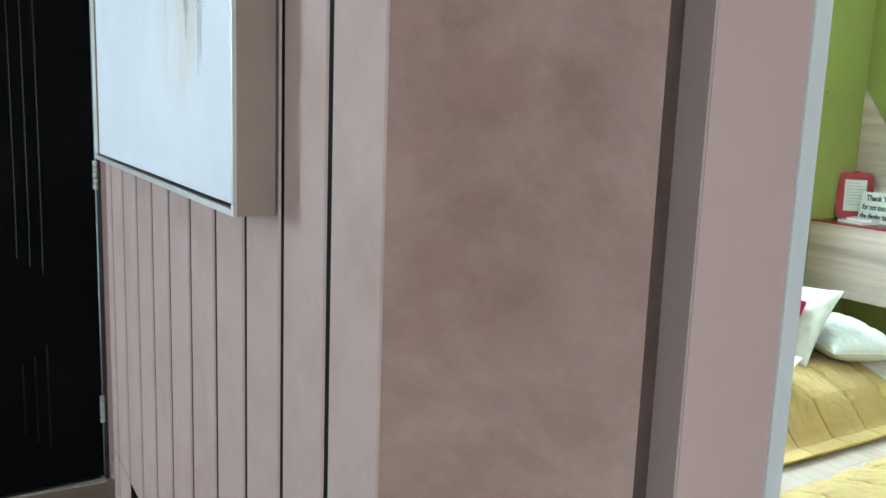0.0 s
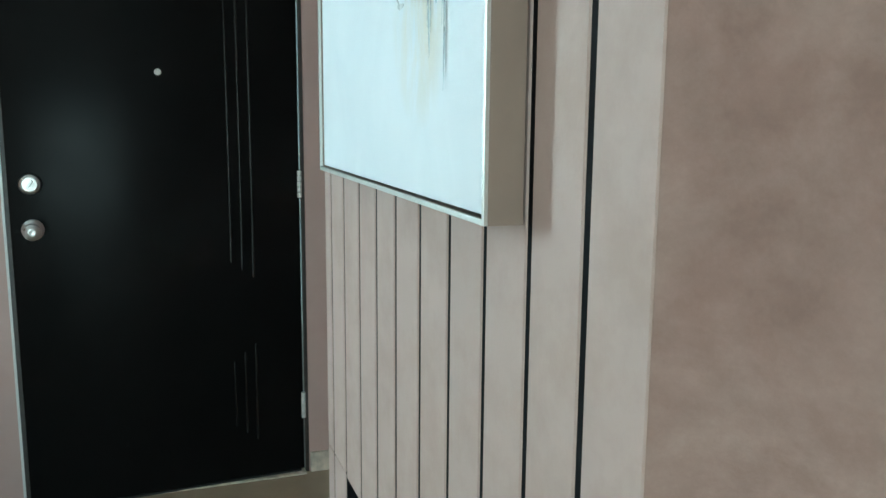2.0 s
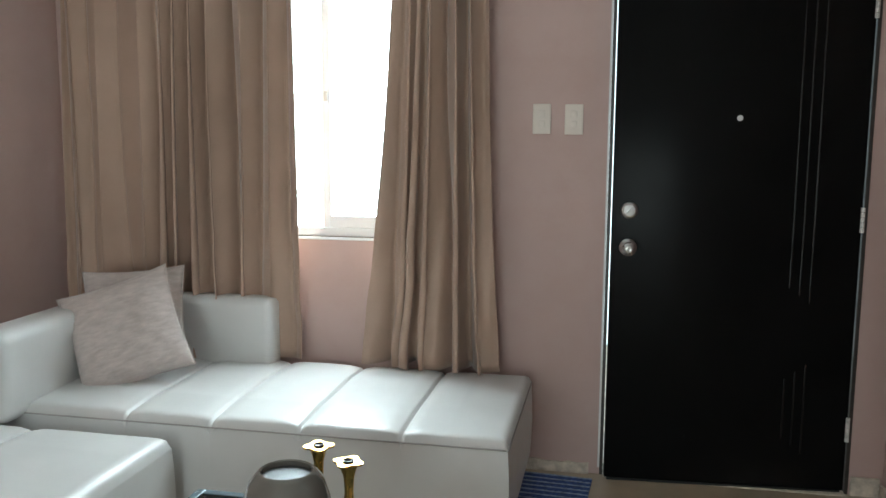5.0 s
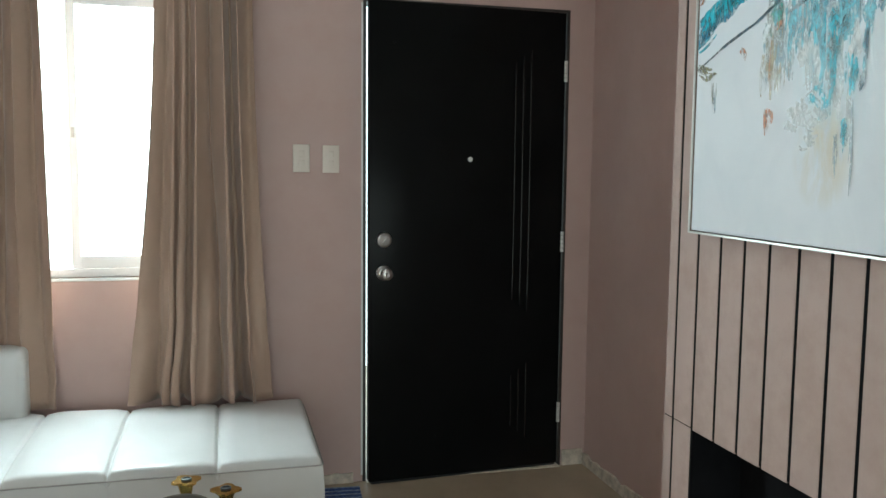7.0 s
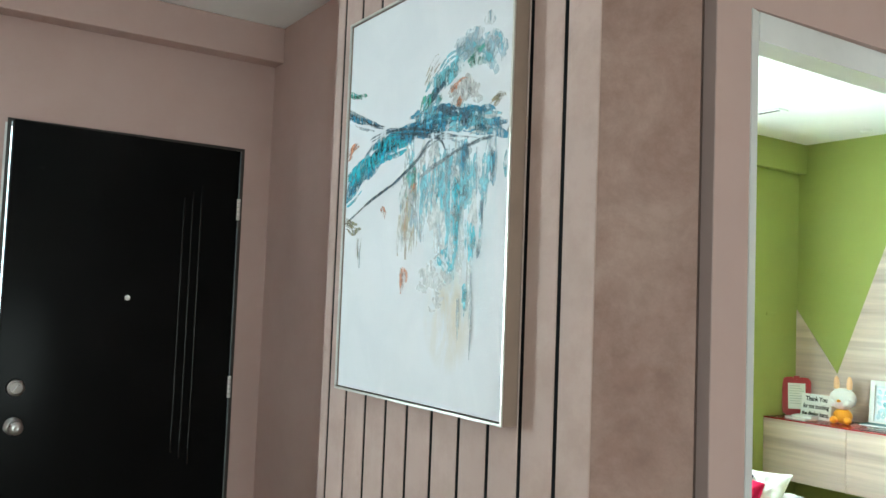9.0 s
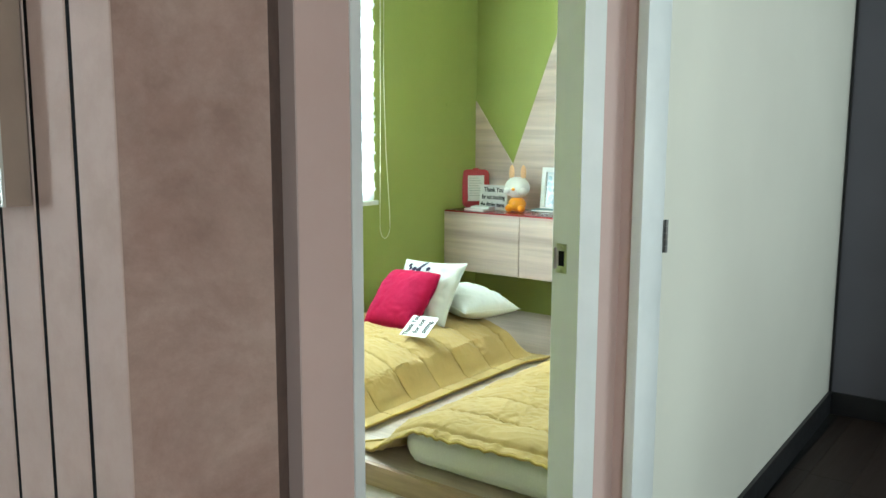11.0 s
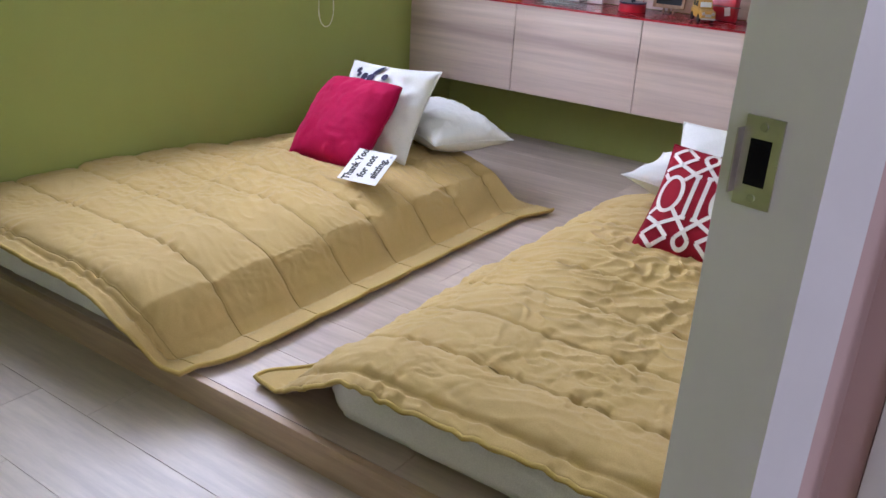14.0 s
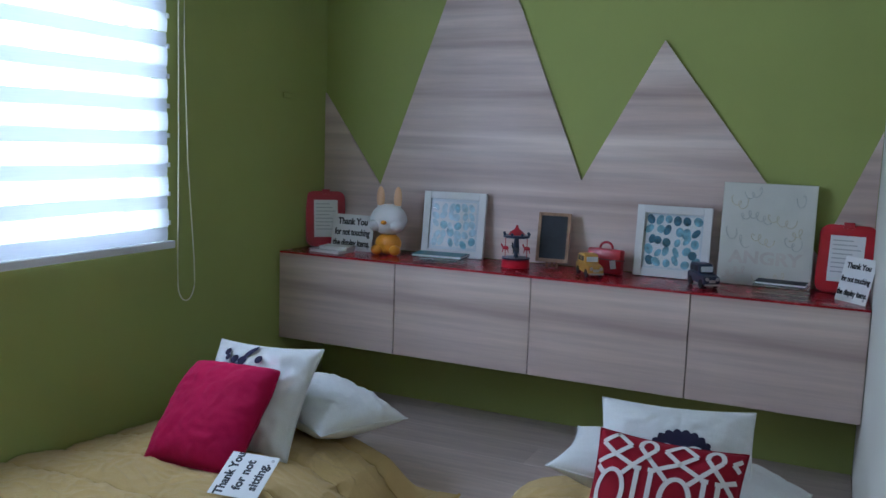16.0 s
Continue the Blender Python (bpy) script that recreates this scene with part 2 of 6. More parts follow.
M["print_grey"] = simple("grey_print", (0.45, 0.45, 0.45), 0.7)
M["framewhite"] = simple("white_picture_moulding", (0.74, 0.73, 0.70), 0.4, vary=0.05)
M["mat"] = simple("pale_mat_board", (0.66, 0.70, 0.72), 0.7, vary=0.08)
M["aqua"] = simple("aqua_watercolour", (0.22, 0.42, 0.50), 0.7, vary=0.5, scale=40)
# aqua lightened to carry the glare on the first frame's glass
M["paleaqua"] = simple("glare_paled_aqua_print", (0.46, 0.60, 0.65), 0.7, vary=0.3, scale=40)
M["deepaqua"] = simple("deep_blue_watercolour", (0.05, 0.14, 0.20), 0.7, vary=0.5, scale=40)
M["canvas"] = simple("pale_poster_canvas", (0.62, 0.61, 0.54), 0.8, vary=0.05, bump_s=0.3, bump_scale=300)
M["pastel_yellow"] = simple("pastel_yellow_paint", (0.61, 0.57, 0.42), 0.8, vary=0.15)
M["pastel_grey"] = simple("pastel_grey_paint", (0.55, 0.56, 0.51), 0.8, vary=0.15)
M["pastel_pink"] = simple("pastel_tan_paint", (0.57, 0.52, 0.46), 0.8, vary=0.15)
M["orange"] = simple("orange_yellow_plastic", (0.72, 0.30, 0.02), 0.35, vary=0.08)
M["rabbitwhite"] = simple("white_vinyl", (0.74, 0.73, 0.72), 0.4, vary=0.04)
M["earpink"] = simple("peach_vinyl", (0.74, 0.45, 0.25), 0.45, vary=0.06)
M["slate"] = simple("chalkboard_slate", (0.018, 0.02, 0.026), 0.7, vary=0.3, scale=20)
M["easelwood"] = wood("small_easel_wood", (0.24, 0.13, 0.07), (0.34, 0.20, 0.11), (0.42, 0.26, 0.16), 2, 20, 90)
M["toyyellow"] = simple("mustard_toy_enamel", (0.44, 0.24, 0.03), 0.3, vary=0.1)
M["toyblue"] = simple("navy_toy_enamel", (0.012, 0.025, 0.06), 0.3, vary=0.1)
M["tyre"] = simple("toy_tyre_rubber", (0.012, 0.012, 0.013), 0.7)
M["book"] = simple("white_book_cover", (0.70, 0.69, 0.68), 0.5, vary=0.04)
M["teal_book"] = simple("teal_book_cover", (0.05, 0.16, 0.17), 0.4, vary=0.15)
M["cord"] = simple("white_blind_cord", (0.66, 0.64, 0.50), 0.6)


def glass_mat(name, tint=(1, 1, 1), rough=0.0):
    m, nt, b = nodes_of(name)
    b.inputs["Base Color"].default_value = (*tint, 1)
    b.inputs["Roughness"].default_value = rough
    b.inputs["Transmission Weight"].default_value = 1.0
    b.inputs["IOR"].default_value = 1.45
    return m


M["glass"] = glass_mat("clear_glass")
M["acrylic"] = glass_mat("clear_acrylic", (0.9, 0.97, 0.96), 0.03)
M["tableglass"] = glass_mat("smoked_table_glass", (0.35, 0.45, 0.5), 0.02)


def blind_mat(name, colour, clear, opaque):
    """Thin cloth that lets part of the daylight straight through and scatters the rest."""
    m, nt, b = nodes_of(name)
    out = nt.nodes["Material Output"]
    tl, tp, df = nt.nodes.new("ShaderNodeBsdfTranslucent"), nt.nodes.new("ShaderNodeBsdfTransparent"), nt.nodes.new("ShaderNodeBsdfDiffuse")
    c = ramp(nt, noise_tex(nt, coords(nt, (0.3, 1, 8)), 30, 3), ((0.3, tuple(x * 0.93 for x in colour)), (0.7, colour)))
    for n in (tl, df):
        nt.links.new(c, n.inputs["Color"])
    a, d = nt.nodes.new("ShaderNodeMixShader"), nt.nodes.new("ShaderNodeMixShader")
    a.inputs[0].default_value, d.inputs[0].default_value = opaque, clear
    nt.links.new(tl.outputs[0], a.inputs[1])
    nt.links.new(df.outputs[0], a.inputs[2])
    nt.links.new(a.outputs[0], d.inputs[1])
    nt.links.new(tp.outputs[0], d.inputs[2])
    nt.links.new(d.outputs[0], out.inputs[0])
    return m


M["blind_dense"] = blind_mat("dense_blind_band", (0.71, 0.745, 0.78), 0.0, 0.89)
M["blind_sheer"] = blind_mat("sheer_blind_band", (0.93, 0.96, 0.97), 0.40, 0.45)

m, nt, b = nodes_of("outdoor_glare")
b.inputs["Base Color"].default_value = (0.9, 0.95, 1, 1)
b.inputs["Emission Color"].default_value = (0.86, 0.96, 1, 1)
b.inputs["Emission Strength"].default_value = 1.7
M["outdoor"] = m

# ---------------------------------------------------------------- mesh helpers


def box(bm, a, b, bevel=0.0, seg=2):
    """An axis-aligned box between two corners, optionally with rounded edges."""
    vs = [bm.verts.new((x, y, z)) for x in (a[0], b[0]) for y in (a[1], b[1]) for z in (a[2], b[2])]
    fs = [bm.faces.new([vs[i] for i in q]) for q in ((0, 1, 3, 2), (4, 6, 7, 5), (0, 4, 5, 1), (2, 3, 7, 6), (0, 2, 6, 4), (1, 5, 7, 3))]
    if bevel:
        es = list({e for f in fs for e in f.edges})
        bmesh.ops.bevel(bm, geom=es, offset=bevel, segments=seg, affect="EDGES", profile=0.5)
    return bm


def cyl(bm, p, q, r0, r1=None, n=20, caps=True):
    """A tapered rod from p to q."""
    p, q = Vector(p), Vector(q)
    r1 = r0 if r1 is None else r1
    rot = (q - p).to_track_quat("Z", "Y").to_matrix()
    rings = []
    for c, r in ((p, r0), (q, r1)):
        rings.append([bm.verts.new(c + rot @ Vector((r * math.cos(2 * math.pi * i / n), r * math.sin(2 * math.pi * i / n), 0))) for i in range(n)])
    for i in range(n):
        bm.faces.new((rings[0][i], rings[0][(i + 1) % n], rings[1][(i + 1) % n], rings[1][i]))
    if caps:
        bm.faces.new(rings[0][::-1])
        bm.faces.new(rings[1])
    return bm


def lathe(bm, profile, n=32, centre=(0, 0, 0), axis="z", wobble=0.0):
    """A turned shape from (radius, height) pairs."""
    rings = []
    for k, (r, h) in enumerate(profile):
        ring = []
        for i in range(n):
            t = 2 * math.pi * i / n
            rr = r * (1 + wobble * math.sin(3 * t + k * 0.9))
            x, y = rr * math.cos(t), rr * math.sin(t)
            p = (x, y, h) if axis == "z" else (x, -h, y)
            ring.append(bm.verts.new(Vector(p) + Vector(centre)))
        rings.append(ring)
    for a, b in zip(rings, rings[1:]):
        for i in range(n):
            bm.faces.new((a[i], a[(i + 1) % n], b[(i + 1) % n], b[i]))
    bm.faces.new(rings[0][::-1])
    bm.faces.new(rings[-1])
    return bm


def prism(bm, outline, z0, z1, plane="xy"):
    """A flat outline given thickness. plane names the outline's two axes; the third takes z0 to z1."""
    order = {"xy": lambda u, v, w: (u, v, w), "yz": lambda u, v, w: (w, u, v), "xz": lambda u, v, w: (u, w, v)}[plane]
    a = [bm.verts.new(order(u, v, z0)) for u, v in outline]
    b = [bm.verts.new(order(u, v, z1)) for u, v in outline]
    n = len(outline)
    bm.faces.new(a[::-1])
    bm.faces.new(b)
    for i in range(n):
        bm.faces.new((a[i], a[(i + 1) % n], b[(i + 1) % n], b[i]))
    bmesh.ops.recalc_face_normals(bm, faces=bm.faces)
    return bm


def sphere(bm, c, r, n=20, m=12):
    rx, ry, rz = (r, r, r) if isinstance(r, (int, float)) else r
    rows = []
    for j in range(1, m):
        t = math.pi * j / m
        rows.append([bm.verts.new((c[0] + rx * math.sin(t) * math.cos(2 * math.pi * i / n), c[1] + ry * math.sin(t) * math.sin(2 * math.pi * i / n), c[2] + rz * math.cos(t))) for i in range(n)])
    top, bot = bm.verts.new((c[0], c[1], c[2] + rz)), bm.verts.new((c[0], c[1], c[2] - rz))
    for i in range(n):
        k = (i + 1) % n
        bm.faces.new((top, rows[0][i], rows[0][k]))
        bm.faces.new((bot, rows[-1][k], rows[-1][i]))
        for a, b in zip(rows, rows[1:]):
            bm.faces.new((a[i], b[i], b[k], a[k]))
    return bm


def link(name, bm, material, smooth=None):
    if smooth is None:
        smooth = False
    me = bpy.data.meshes.new(name)
    bm.to_mesh(me)
    bm.free()
    for mm in (material if isinstance(material, (list, tuple)) else [material]):
        me.materials.append(mm)
    if smooth:
        me.shade_smooth()
        if smooth != "all":
            me.set_sharp_from_angle(angle=radians(38))
    return new(name, me)


def part(name, bm, material, parent, label="", smooth=None):
    ob = link(name, bm, material, smooth)
    ob.parent = parent
    if label:
        ob["label"] = label
    return ob


def structure(name, bm, material, label, smooth=None):
    return tagged(link(name, bm, material, smooth), label, name.split("_")[0], kind="structure")


def thing(name, label, category, at=(0, 0, 0), turn=(0, 0, 0), group=""):
    ob = new(name)
    ob.empty_display_size = 0.05
    ob.matrix_world = pose(*at, *turn)
    return tagged(ob, label, category, group)


def B():
    return bmesh.new()


def boxes(*items, bevel=0.0):
    bm = bmesh.new()
    for a, b in items:
        box(bm, a, b, bevel)
    return bm


def text_mesh(words, size, align="CENTER", extrude=0.0004, spacing=1.0):
    """Lettering in the built-in font as a mesh, upright in the xy plane."""
    c = bpy.data.curves.new("lettering", "FONT")
    c.body, c.size, c.align_x, c.align_y, c.extrude, c.space_line = words, size, align, "CENTER", extrude, spacing
    c.offset = size * 0.035
    c.resolution_u = 3
    ob = bpy.data.objects.new("lettering", c)
    scene.collection.objects.link(ob)
    dg = bpy.context.evaluated_depsgraph_get()
    me = bpy.data.meshes.new_from_object(ob.evaluated_get(dg))
    bpy.data.objects.remove(ob)
    return me


def text_part(name, words, size, material, parent, m, align="CENTER", spacing=1.0, label=""):
    me = text_mesh(words, size, align, spacing=spacing)
    me.transform(m)
    me.materials.clear()
    me.materials.append(material)
    ob = new(name, me)
    ob.parent = parent
    if label:
        ob["label"] = label
    return ob


def tube(bm, pts, r, n=8, closed=False):
    """A round cord through points."""
    pts = [Vector(p) for p in pts]
    rings = []
    for i, p in enumerate(pts):
        a, b = pts[i - 1] if i or closed else p, pts[(i + 1) % len(pts)] if i + 1 < len(pts) or closed else p
        d = (b - a).normalized() if (b - a).length > 1e-9 else Vector((0, 0, 1))
        q = d.to_track_quat("Z", "Y").to_matrix()
        rings.append([bm.verts.new(p + q @ Vector((r * math.cos(2 * math.pi * k / n), r * math.sin(2 * math.pi * k / n), 0))) for k in range(n)])
    pairs = list(zip(rings, rings[1:])) + ([(rings[-1], rings[0])] if closed else [])
    for a, b in pairs:
        for k in range(n):
            bm.faces.new((a[k], a[(k + 1) % n], b[(k + 1) % n], b[k]))
    if not closed:
        bm.faces.new(rings[0][::-1])
        bm.faces.new(rings[-1])
    return bm


def grid_mesh(name, P, material, parent=None, smooth="all"):
    """A sheet from an array of points, rows by columns."""
    r, c, _ = P.shape
    idx = np.arange(r * c).reshape(r, c)
    faces = np.stack([idx[:-1, :-1], idx[1:, :-1], idx[1:, 1:], idx[:-1, 1:]], -1).reshape(-1, 4)
    me = bpy.data.meshes.new(name)
    me.from_pydata(P.reshape(-1, 3).tolist(), [], faces.tolist())
    me.materials.append(material)
    if smooth:
        me.shade_smooth()
    ob = new(name, me)
    ob.parent = parent
    return ob


def nz(x, y, z=0.0):
    return noise.noise(Vector((x, y, z)))


def noise_grid(X, Y, z=0.0):
    return np.array([nz(a, b, z) for a, b in zip(X.ravel(), Y.ravel())]).reshape(X.shape)

# ---------------------------------------------------------------- the shell of the rooms
NW, EW = 3.16, 0.80                 # living room: north wall face, east wall face
LC, BC = 2.645, 2.59                 # ceilings of living room and bedroom
WL, SL = -2.62, -3.20               # living room: west and south wall faces
PX, PY0, PY1 = 0.487, 0.739, 1.880  # timber feature panel: front plane and its ends
DY = 0.605                          # wall with the bedroom doorway, living side
BE, BN, BS, BW = 4.45, 2.955, 0.706, 0.838  # bedroom: east, north, south, west faces
FLZ = 0.072                         # bedroom floor
HX = 1.648                         # wall with the doorway to the dark room
FD0, FD1, FDZ = -0.261, 0.680, 2.10  # front doorway
LW0, LW1, LWZ0, LWZ1 = -1.98, -1.02, 0.935, 2.10  # living window
BW0, BW1, BWZ0, BWZ1 = 2.05, 3.405, 0.905, 2.02  # bedroom window
BD0, BD1, BDZ = 0.809, 1.567, 2.082  # bedroom doorway with its frame
HD0, HD1, HDZ = -0.26, 0.571, 2.045  # dark room doorway with its frame

structure("floor_living", boxes(((WL - 0.1, SL - 0.1, -0.06), (HX, DY, 0)), ((WL - 0.1, DY, -0.06), (EW + 0.05, NW + 0.2, 0))), M["tile"], "plain tan ceramic tile floor of the living room")
structure("wall_north", boxes(
    ((WL - 0.1, NW, 0), (LW0, NW + 0.12, LC)), ((LW0, NW, 0), (LW1, NW + 0.12, LWZ0)), ((LW0, NW, LWZ1), (LW1, NW + 0.12, LC)),
    ((LW1, NW, 0), (FD0, NW + 0.12, LC)), ((FD0, NW, FDZ), (FD1, NW + 0.12, LC)), ((FD1, NW, 0), (EW + 0.1, NW + 0.12, LC))), M["wall"], "mauve-brown painted wall around the front door and window")
structure("beam", boxes(((WL, NW - 0.10, 2.487), (EW, NW - 0.001, LC - 0.002)), bevel=0.004), M["wall"], "shallow mauve-brown painted beam above the front door")
structure("wall_east", boxes(((EW, PY1 - 0.1, 0), (EW + 0.1, NW, LC))), M["wall"], "mauve-brown painted return wall beside the front door")
structure("wall_west", boxes(((WL - 0.1, SL, 0), (WL, NW, LC))), M["wall"], "mauve-brown painted side wall of the living room")
# unseen back wall; its opening is added to let the fill in
structure("wall_south", boxes(((WL - 0.1, SL - 0.1, 0), (-2.0, SL, LC)), ((0.0, SL - 0.1, 0), (HX + 0.1, SL, LC)), ((-2.0, SL - 0.1, 2.4), (0.0, SL, LC))), M["wall"], "mauve-brown painted back wall with an opening added for fill light")
structure("ceiling_living", boxes(((WL - 0.1, SL - 0.1, LC), (HX + 0.12, NW + 0.12, LC + 0.08))), M["ceiling"], "white painted living room ceiling")
# wall with the bedroom doorway, ending in a free corner beside the panel
bm = B()
prism(bm, [(0.6992, 0.638), (BD0, 0.642), (BD0, BS - 0.001), (0.6992, BS - 0.001)], 0, LC)
prism(bm, [(BD0, 0.642), (BD1, 0.609), (BD1, BS - 0.001), (BD0, BS - 0.001)], BDZ, LC)
prism(bm, [(BD1, 0.609), (HX + 0.001, 0.600), (HX + 0.001, BS - 0.001), (BD1, BS - 0.001)], 0, LC)
box(bm, (0.665, BS - 0.0005, 0), (BW - 0.005, PY1 - 0.012, LC))
structure("wall_bedroom_door", bm, M["wall"], "mauve-brown painted wall around the bedroom doorway")
structure("trim_wall_end", boxes(((0.6965, 0.6385, 0), (0.6990, BS - 0.001, LC - 0.002))), M["trim"], "narrow end face of the wall in a darker mauve")
structure("wall_hall", boxes(((HX, HD1, 0), (HX + 0.12, DY - 0.001, LC)), ((HX, HD0, HDZ), (HX + 0.12, HD1, LC)), ((HX, SL, 0), (HX + 0.12, HD0, LC))), M["wall"], "mauve-brown painted wall around the dark room doorway")
# dark room
bm = B()
prism(bm, [(HX + 0.121, 0.575), (4.05, 0.641), (4.05, BS - 0.002), (HX + 0.121, BS - 0.002)], 0, LC)
structure("wall_dark_room_north", bm, M["cream"], "cream painted wall inside the dark room")
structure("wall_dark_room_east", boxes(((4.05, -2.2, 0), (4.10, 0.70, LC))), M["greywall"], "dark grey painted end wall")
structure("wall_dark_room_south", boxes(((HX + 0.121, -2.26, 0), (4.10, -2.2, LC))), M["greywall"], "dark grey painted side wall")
structure("ceiling_dark_room", boxes(((HX + 0.121, -2.26, LC - 0.05), (4.10, BS - 0.002, LC + 0.03))), M["ceiling"], "white ceiling of the dark room")
structure("floor_dark_room", boxes(((HX, -2.3, -0.06), (4.10, 0.70, -0.012))), M["black"], "dark underlay of the timber floor")
bm = B()
prism(bm, [(HX + 0.125, 0.561), (4.049, 0.627), (4.049, 0.6405), (HX + 0.125, 0.5745)], 0, 0.105)
structure("baseboard_dark_room_north", bm, M["black"], "glossy black skirting board")
structure("baseboard_dark_room_east", boxes(((4.035, -2.19, 0), (4.0495, 0.626, 0.105)), bevel=0.003), M["black"], "glossy black skirting board on the grey wall")
structure("trim_corner_bead", boxes(((4.040, 0.628, 0.106), (4.0495, 0.6385, LC - 0.06))), M["black"], "black corner bead between cream and grey walls")
# bedroom
structure("wall_bedroom_north", boxes(((EW + 0.101, BN, 0), (BW0, BN + 0.12, BC)), ((BW0, BN, 0), (BW1, BN + 0.12, BWZ0)), ((BW0, BN, BWZ1), (BW1, BN + 0.12, BC)), ((BW1, BN, 0), (BE + 0.1, BN + 0.12, BC))), M["green"], "lime green painted wall around the bedroom window")
structure("wall_bedroom_east", boxes(((BE, BS - 0.1, 0), (BE + 0.1, BN, BC))), M["green"], "lime green painted wall behind the timber mountains")
structure("wall_bedroom_south", boxes(((BD1 + 0.06, BS, 0), (BE, BS + 0.004, BC)), ((BD1 - 0.02, BS, BDZ), (BD1 + 0.06, BS + 0.004, BC))), M["cream"], "pale painted bedroom side wall")
structure("wall_bedroom_west", boxes(((BW - 0.004, BS + 0.002, 0), (BW, PY1 - 0.101, BC)), ((BW - 0.004, PY1 - 0.106, 0), (EW + 0.105, PY1 - 0.1012, BC)), ((EW + 0.101, PY1 - 0.1, 0), (EW + 0.105, BN - 0.001, BC))), M["green"], "lime green painted bedroom wall")
structure("ceiling_bedroom", boxes(((EW + 0.02, BS - 0.001, BC), (BE + 0.1, BN + 0.12, BC + 0.06))), M["ceiling"], "white painted bedroom ceiling")
structure("beam_bedroom", boxes(((EW + 0.106, BN - 0.06, 2.395), (BE, BN - 0.001, BC - 0.002)), bevel=0.004), M["green"], "lime green beam under the bedroom ceiling")
structure("floor_bedroom", boxes(((EW + 0.05, BS - 0.02, -0.06), (BE, BN, FLZ - 0.0105))), M["riser"], "screed below the bedroom boards")
structure("trim_threshold", boxes(((0.852, 0.655, -0.05), (1.523, BS - 0.02, FLZ))), M["deck"], "pale timber threshold of the bedroom doorway")
# ground outside
structure("ground", boxes(((-400, -400, -0.5), (400, 400, -0.4))), M["raw"], "plain ground outside the flat")
bd = boxes(((-6, 7.0, -0.4), (8, 7.05, 7)))
structure("backdrop", bd, M["outdoor"], "bright hazy daylight outside the windows")
# bare strip where the skirting was taken off
bm = B()
pts = []
n = 26
for i in range(n + 1):
    y = NW - 0.004 - i * (NW - PY1 - 0.02) / n
    pts.append((y, 0.052 + 0.022 * nz(i * 0.7, 3.1) + 0.012 * nz(i * 2.3, 9)))
prism(bm, [(NW - 0.004, 0.0)] + pts + [(pts[-1][0], 0.0)], EW - 0.012, EW - 0.0005, "yz")
structure("baseboard_bare", bm, M["raw"], "rough bare cement strip along the wall foot")
bm = boxes(((0.683, NW - 0.016, 0), (EW - 0.013, NW - 0.0005, 0.075)), bevel=0.004)
structure("baseboard_stub", bm, M["raw"], "short bare cement stub beside the front door")
bm = B()
prism(bm, [(-0.60, 0)] + [(-0.60 + i * 0.027, 0.045 + 0.012 * nz(i * 0.9, 5.5)) for i in range(12)] + [(-0.303, 0)], NW - 0.012, NW - 0.0005, "xz")
structure("baseboard_patch", bm, M["raw"], "rough plaster patch at the wall foot")

# ---------------------------------------------------------------- feature panel of timber boards
panel = thing("feature_panel", "tall taupe feature panel of vertical boards with black grooves", "wall panel", (PX, PY0, 0))
GROOVES = (1.829, 1.721, 1.607, 1.497, 1.391, 1.278, 1.165, 1.055, 0.946, 0.838)
edges = [PY1] + list(GROOVES) + [PY0]
for i, (a, b) in enumerate(zip(edges, edges[1:])):
    hi = a - PY0 - (0.0 if i == 0 else 0.0062)
    lo = b - PY0 + (0.0 if i == len(edges) - 2 else 0.0062)
    z0 = 0.0 if i < 2 else 0.626
    bm = B()
    if i == len(edges) - 2:
        box(bm, (0, lo + 0.0, 0.626), (0.018, hi, LC - 0.003), 0.0016, 1)
    elif i < 2:
        box(bm, (0, lo, 0.632), (0.018, hi, LC - 0.003), 0.0016, 1)
        box(bm, (0, lo, 0.0), (0.018, hi, 0.629), 0.0016, 1)
    else:
        box(bm, (0, lo, z0), (0.018, hi, LC - 0.003), 0.0016, 1)
    part("board", bm, M["panel"], panel)
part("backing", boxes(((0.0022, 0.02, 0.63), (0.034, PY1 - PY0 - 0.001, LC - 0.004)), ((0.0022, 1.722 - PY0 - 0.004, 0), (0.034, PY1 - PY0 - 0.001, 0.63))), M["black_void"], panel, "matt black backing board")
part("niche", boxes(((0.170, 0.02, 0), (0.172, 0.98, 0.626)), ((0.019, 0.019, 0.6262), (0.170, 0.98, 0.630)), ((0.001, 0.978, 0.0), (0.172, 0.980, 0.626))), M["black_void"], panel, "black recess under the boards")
bm = B()
prism(bm, [(0.0012, -0.0008), (0.157, -0.109), (0.162, -0.1015), (0.06, -0.0008)], 0.0, LC - 0.003)
part("side_panel", bm, M["suede"], panel, "mottled suede-brown splayed end panel")
# solid filler whose dark colour stands in for shade in the gap
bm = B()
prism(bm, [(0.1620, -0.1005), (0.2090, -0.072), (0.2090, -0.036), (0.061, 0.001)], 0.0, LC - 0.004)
part("shadow_gap", bm, M["recess"], panel, "recess behind the end panel, its shade put in as dark brown")
part("end_panel", boxes(((0.0185, PY1 - PY0 - 0.012, 0.0), (0.31, PY1 - PY0 - 0.0002, LC - 0.004))), M["panel"], panel)

# ---------------------------------------------------------------- painting
pic = thing("painting", "abstract teal and white painting in a slim silver floating frame", "painting", (0.443, 0.951, 1.213))
PW, PH, PD = 0.757, 1.024, 0.040


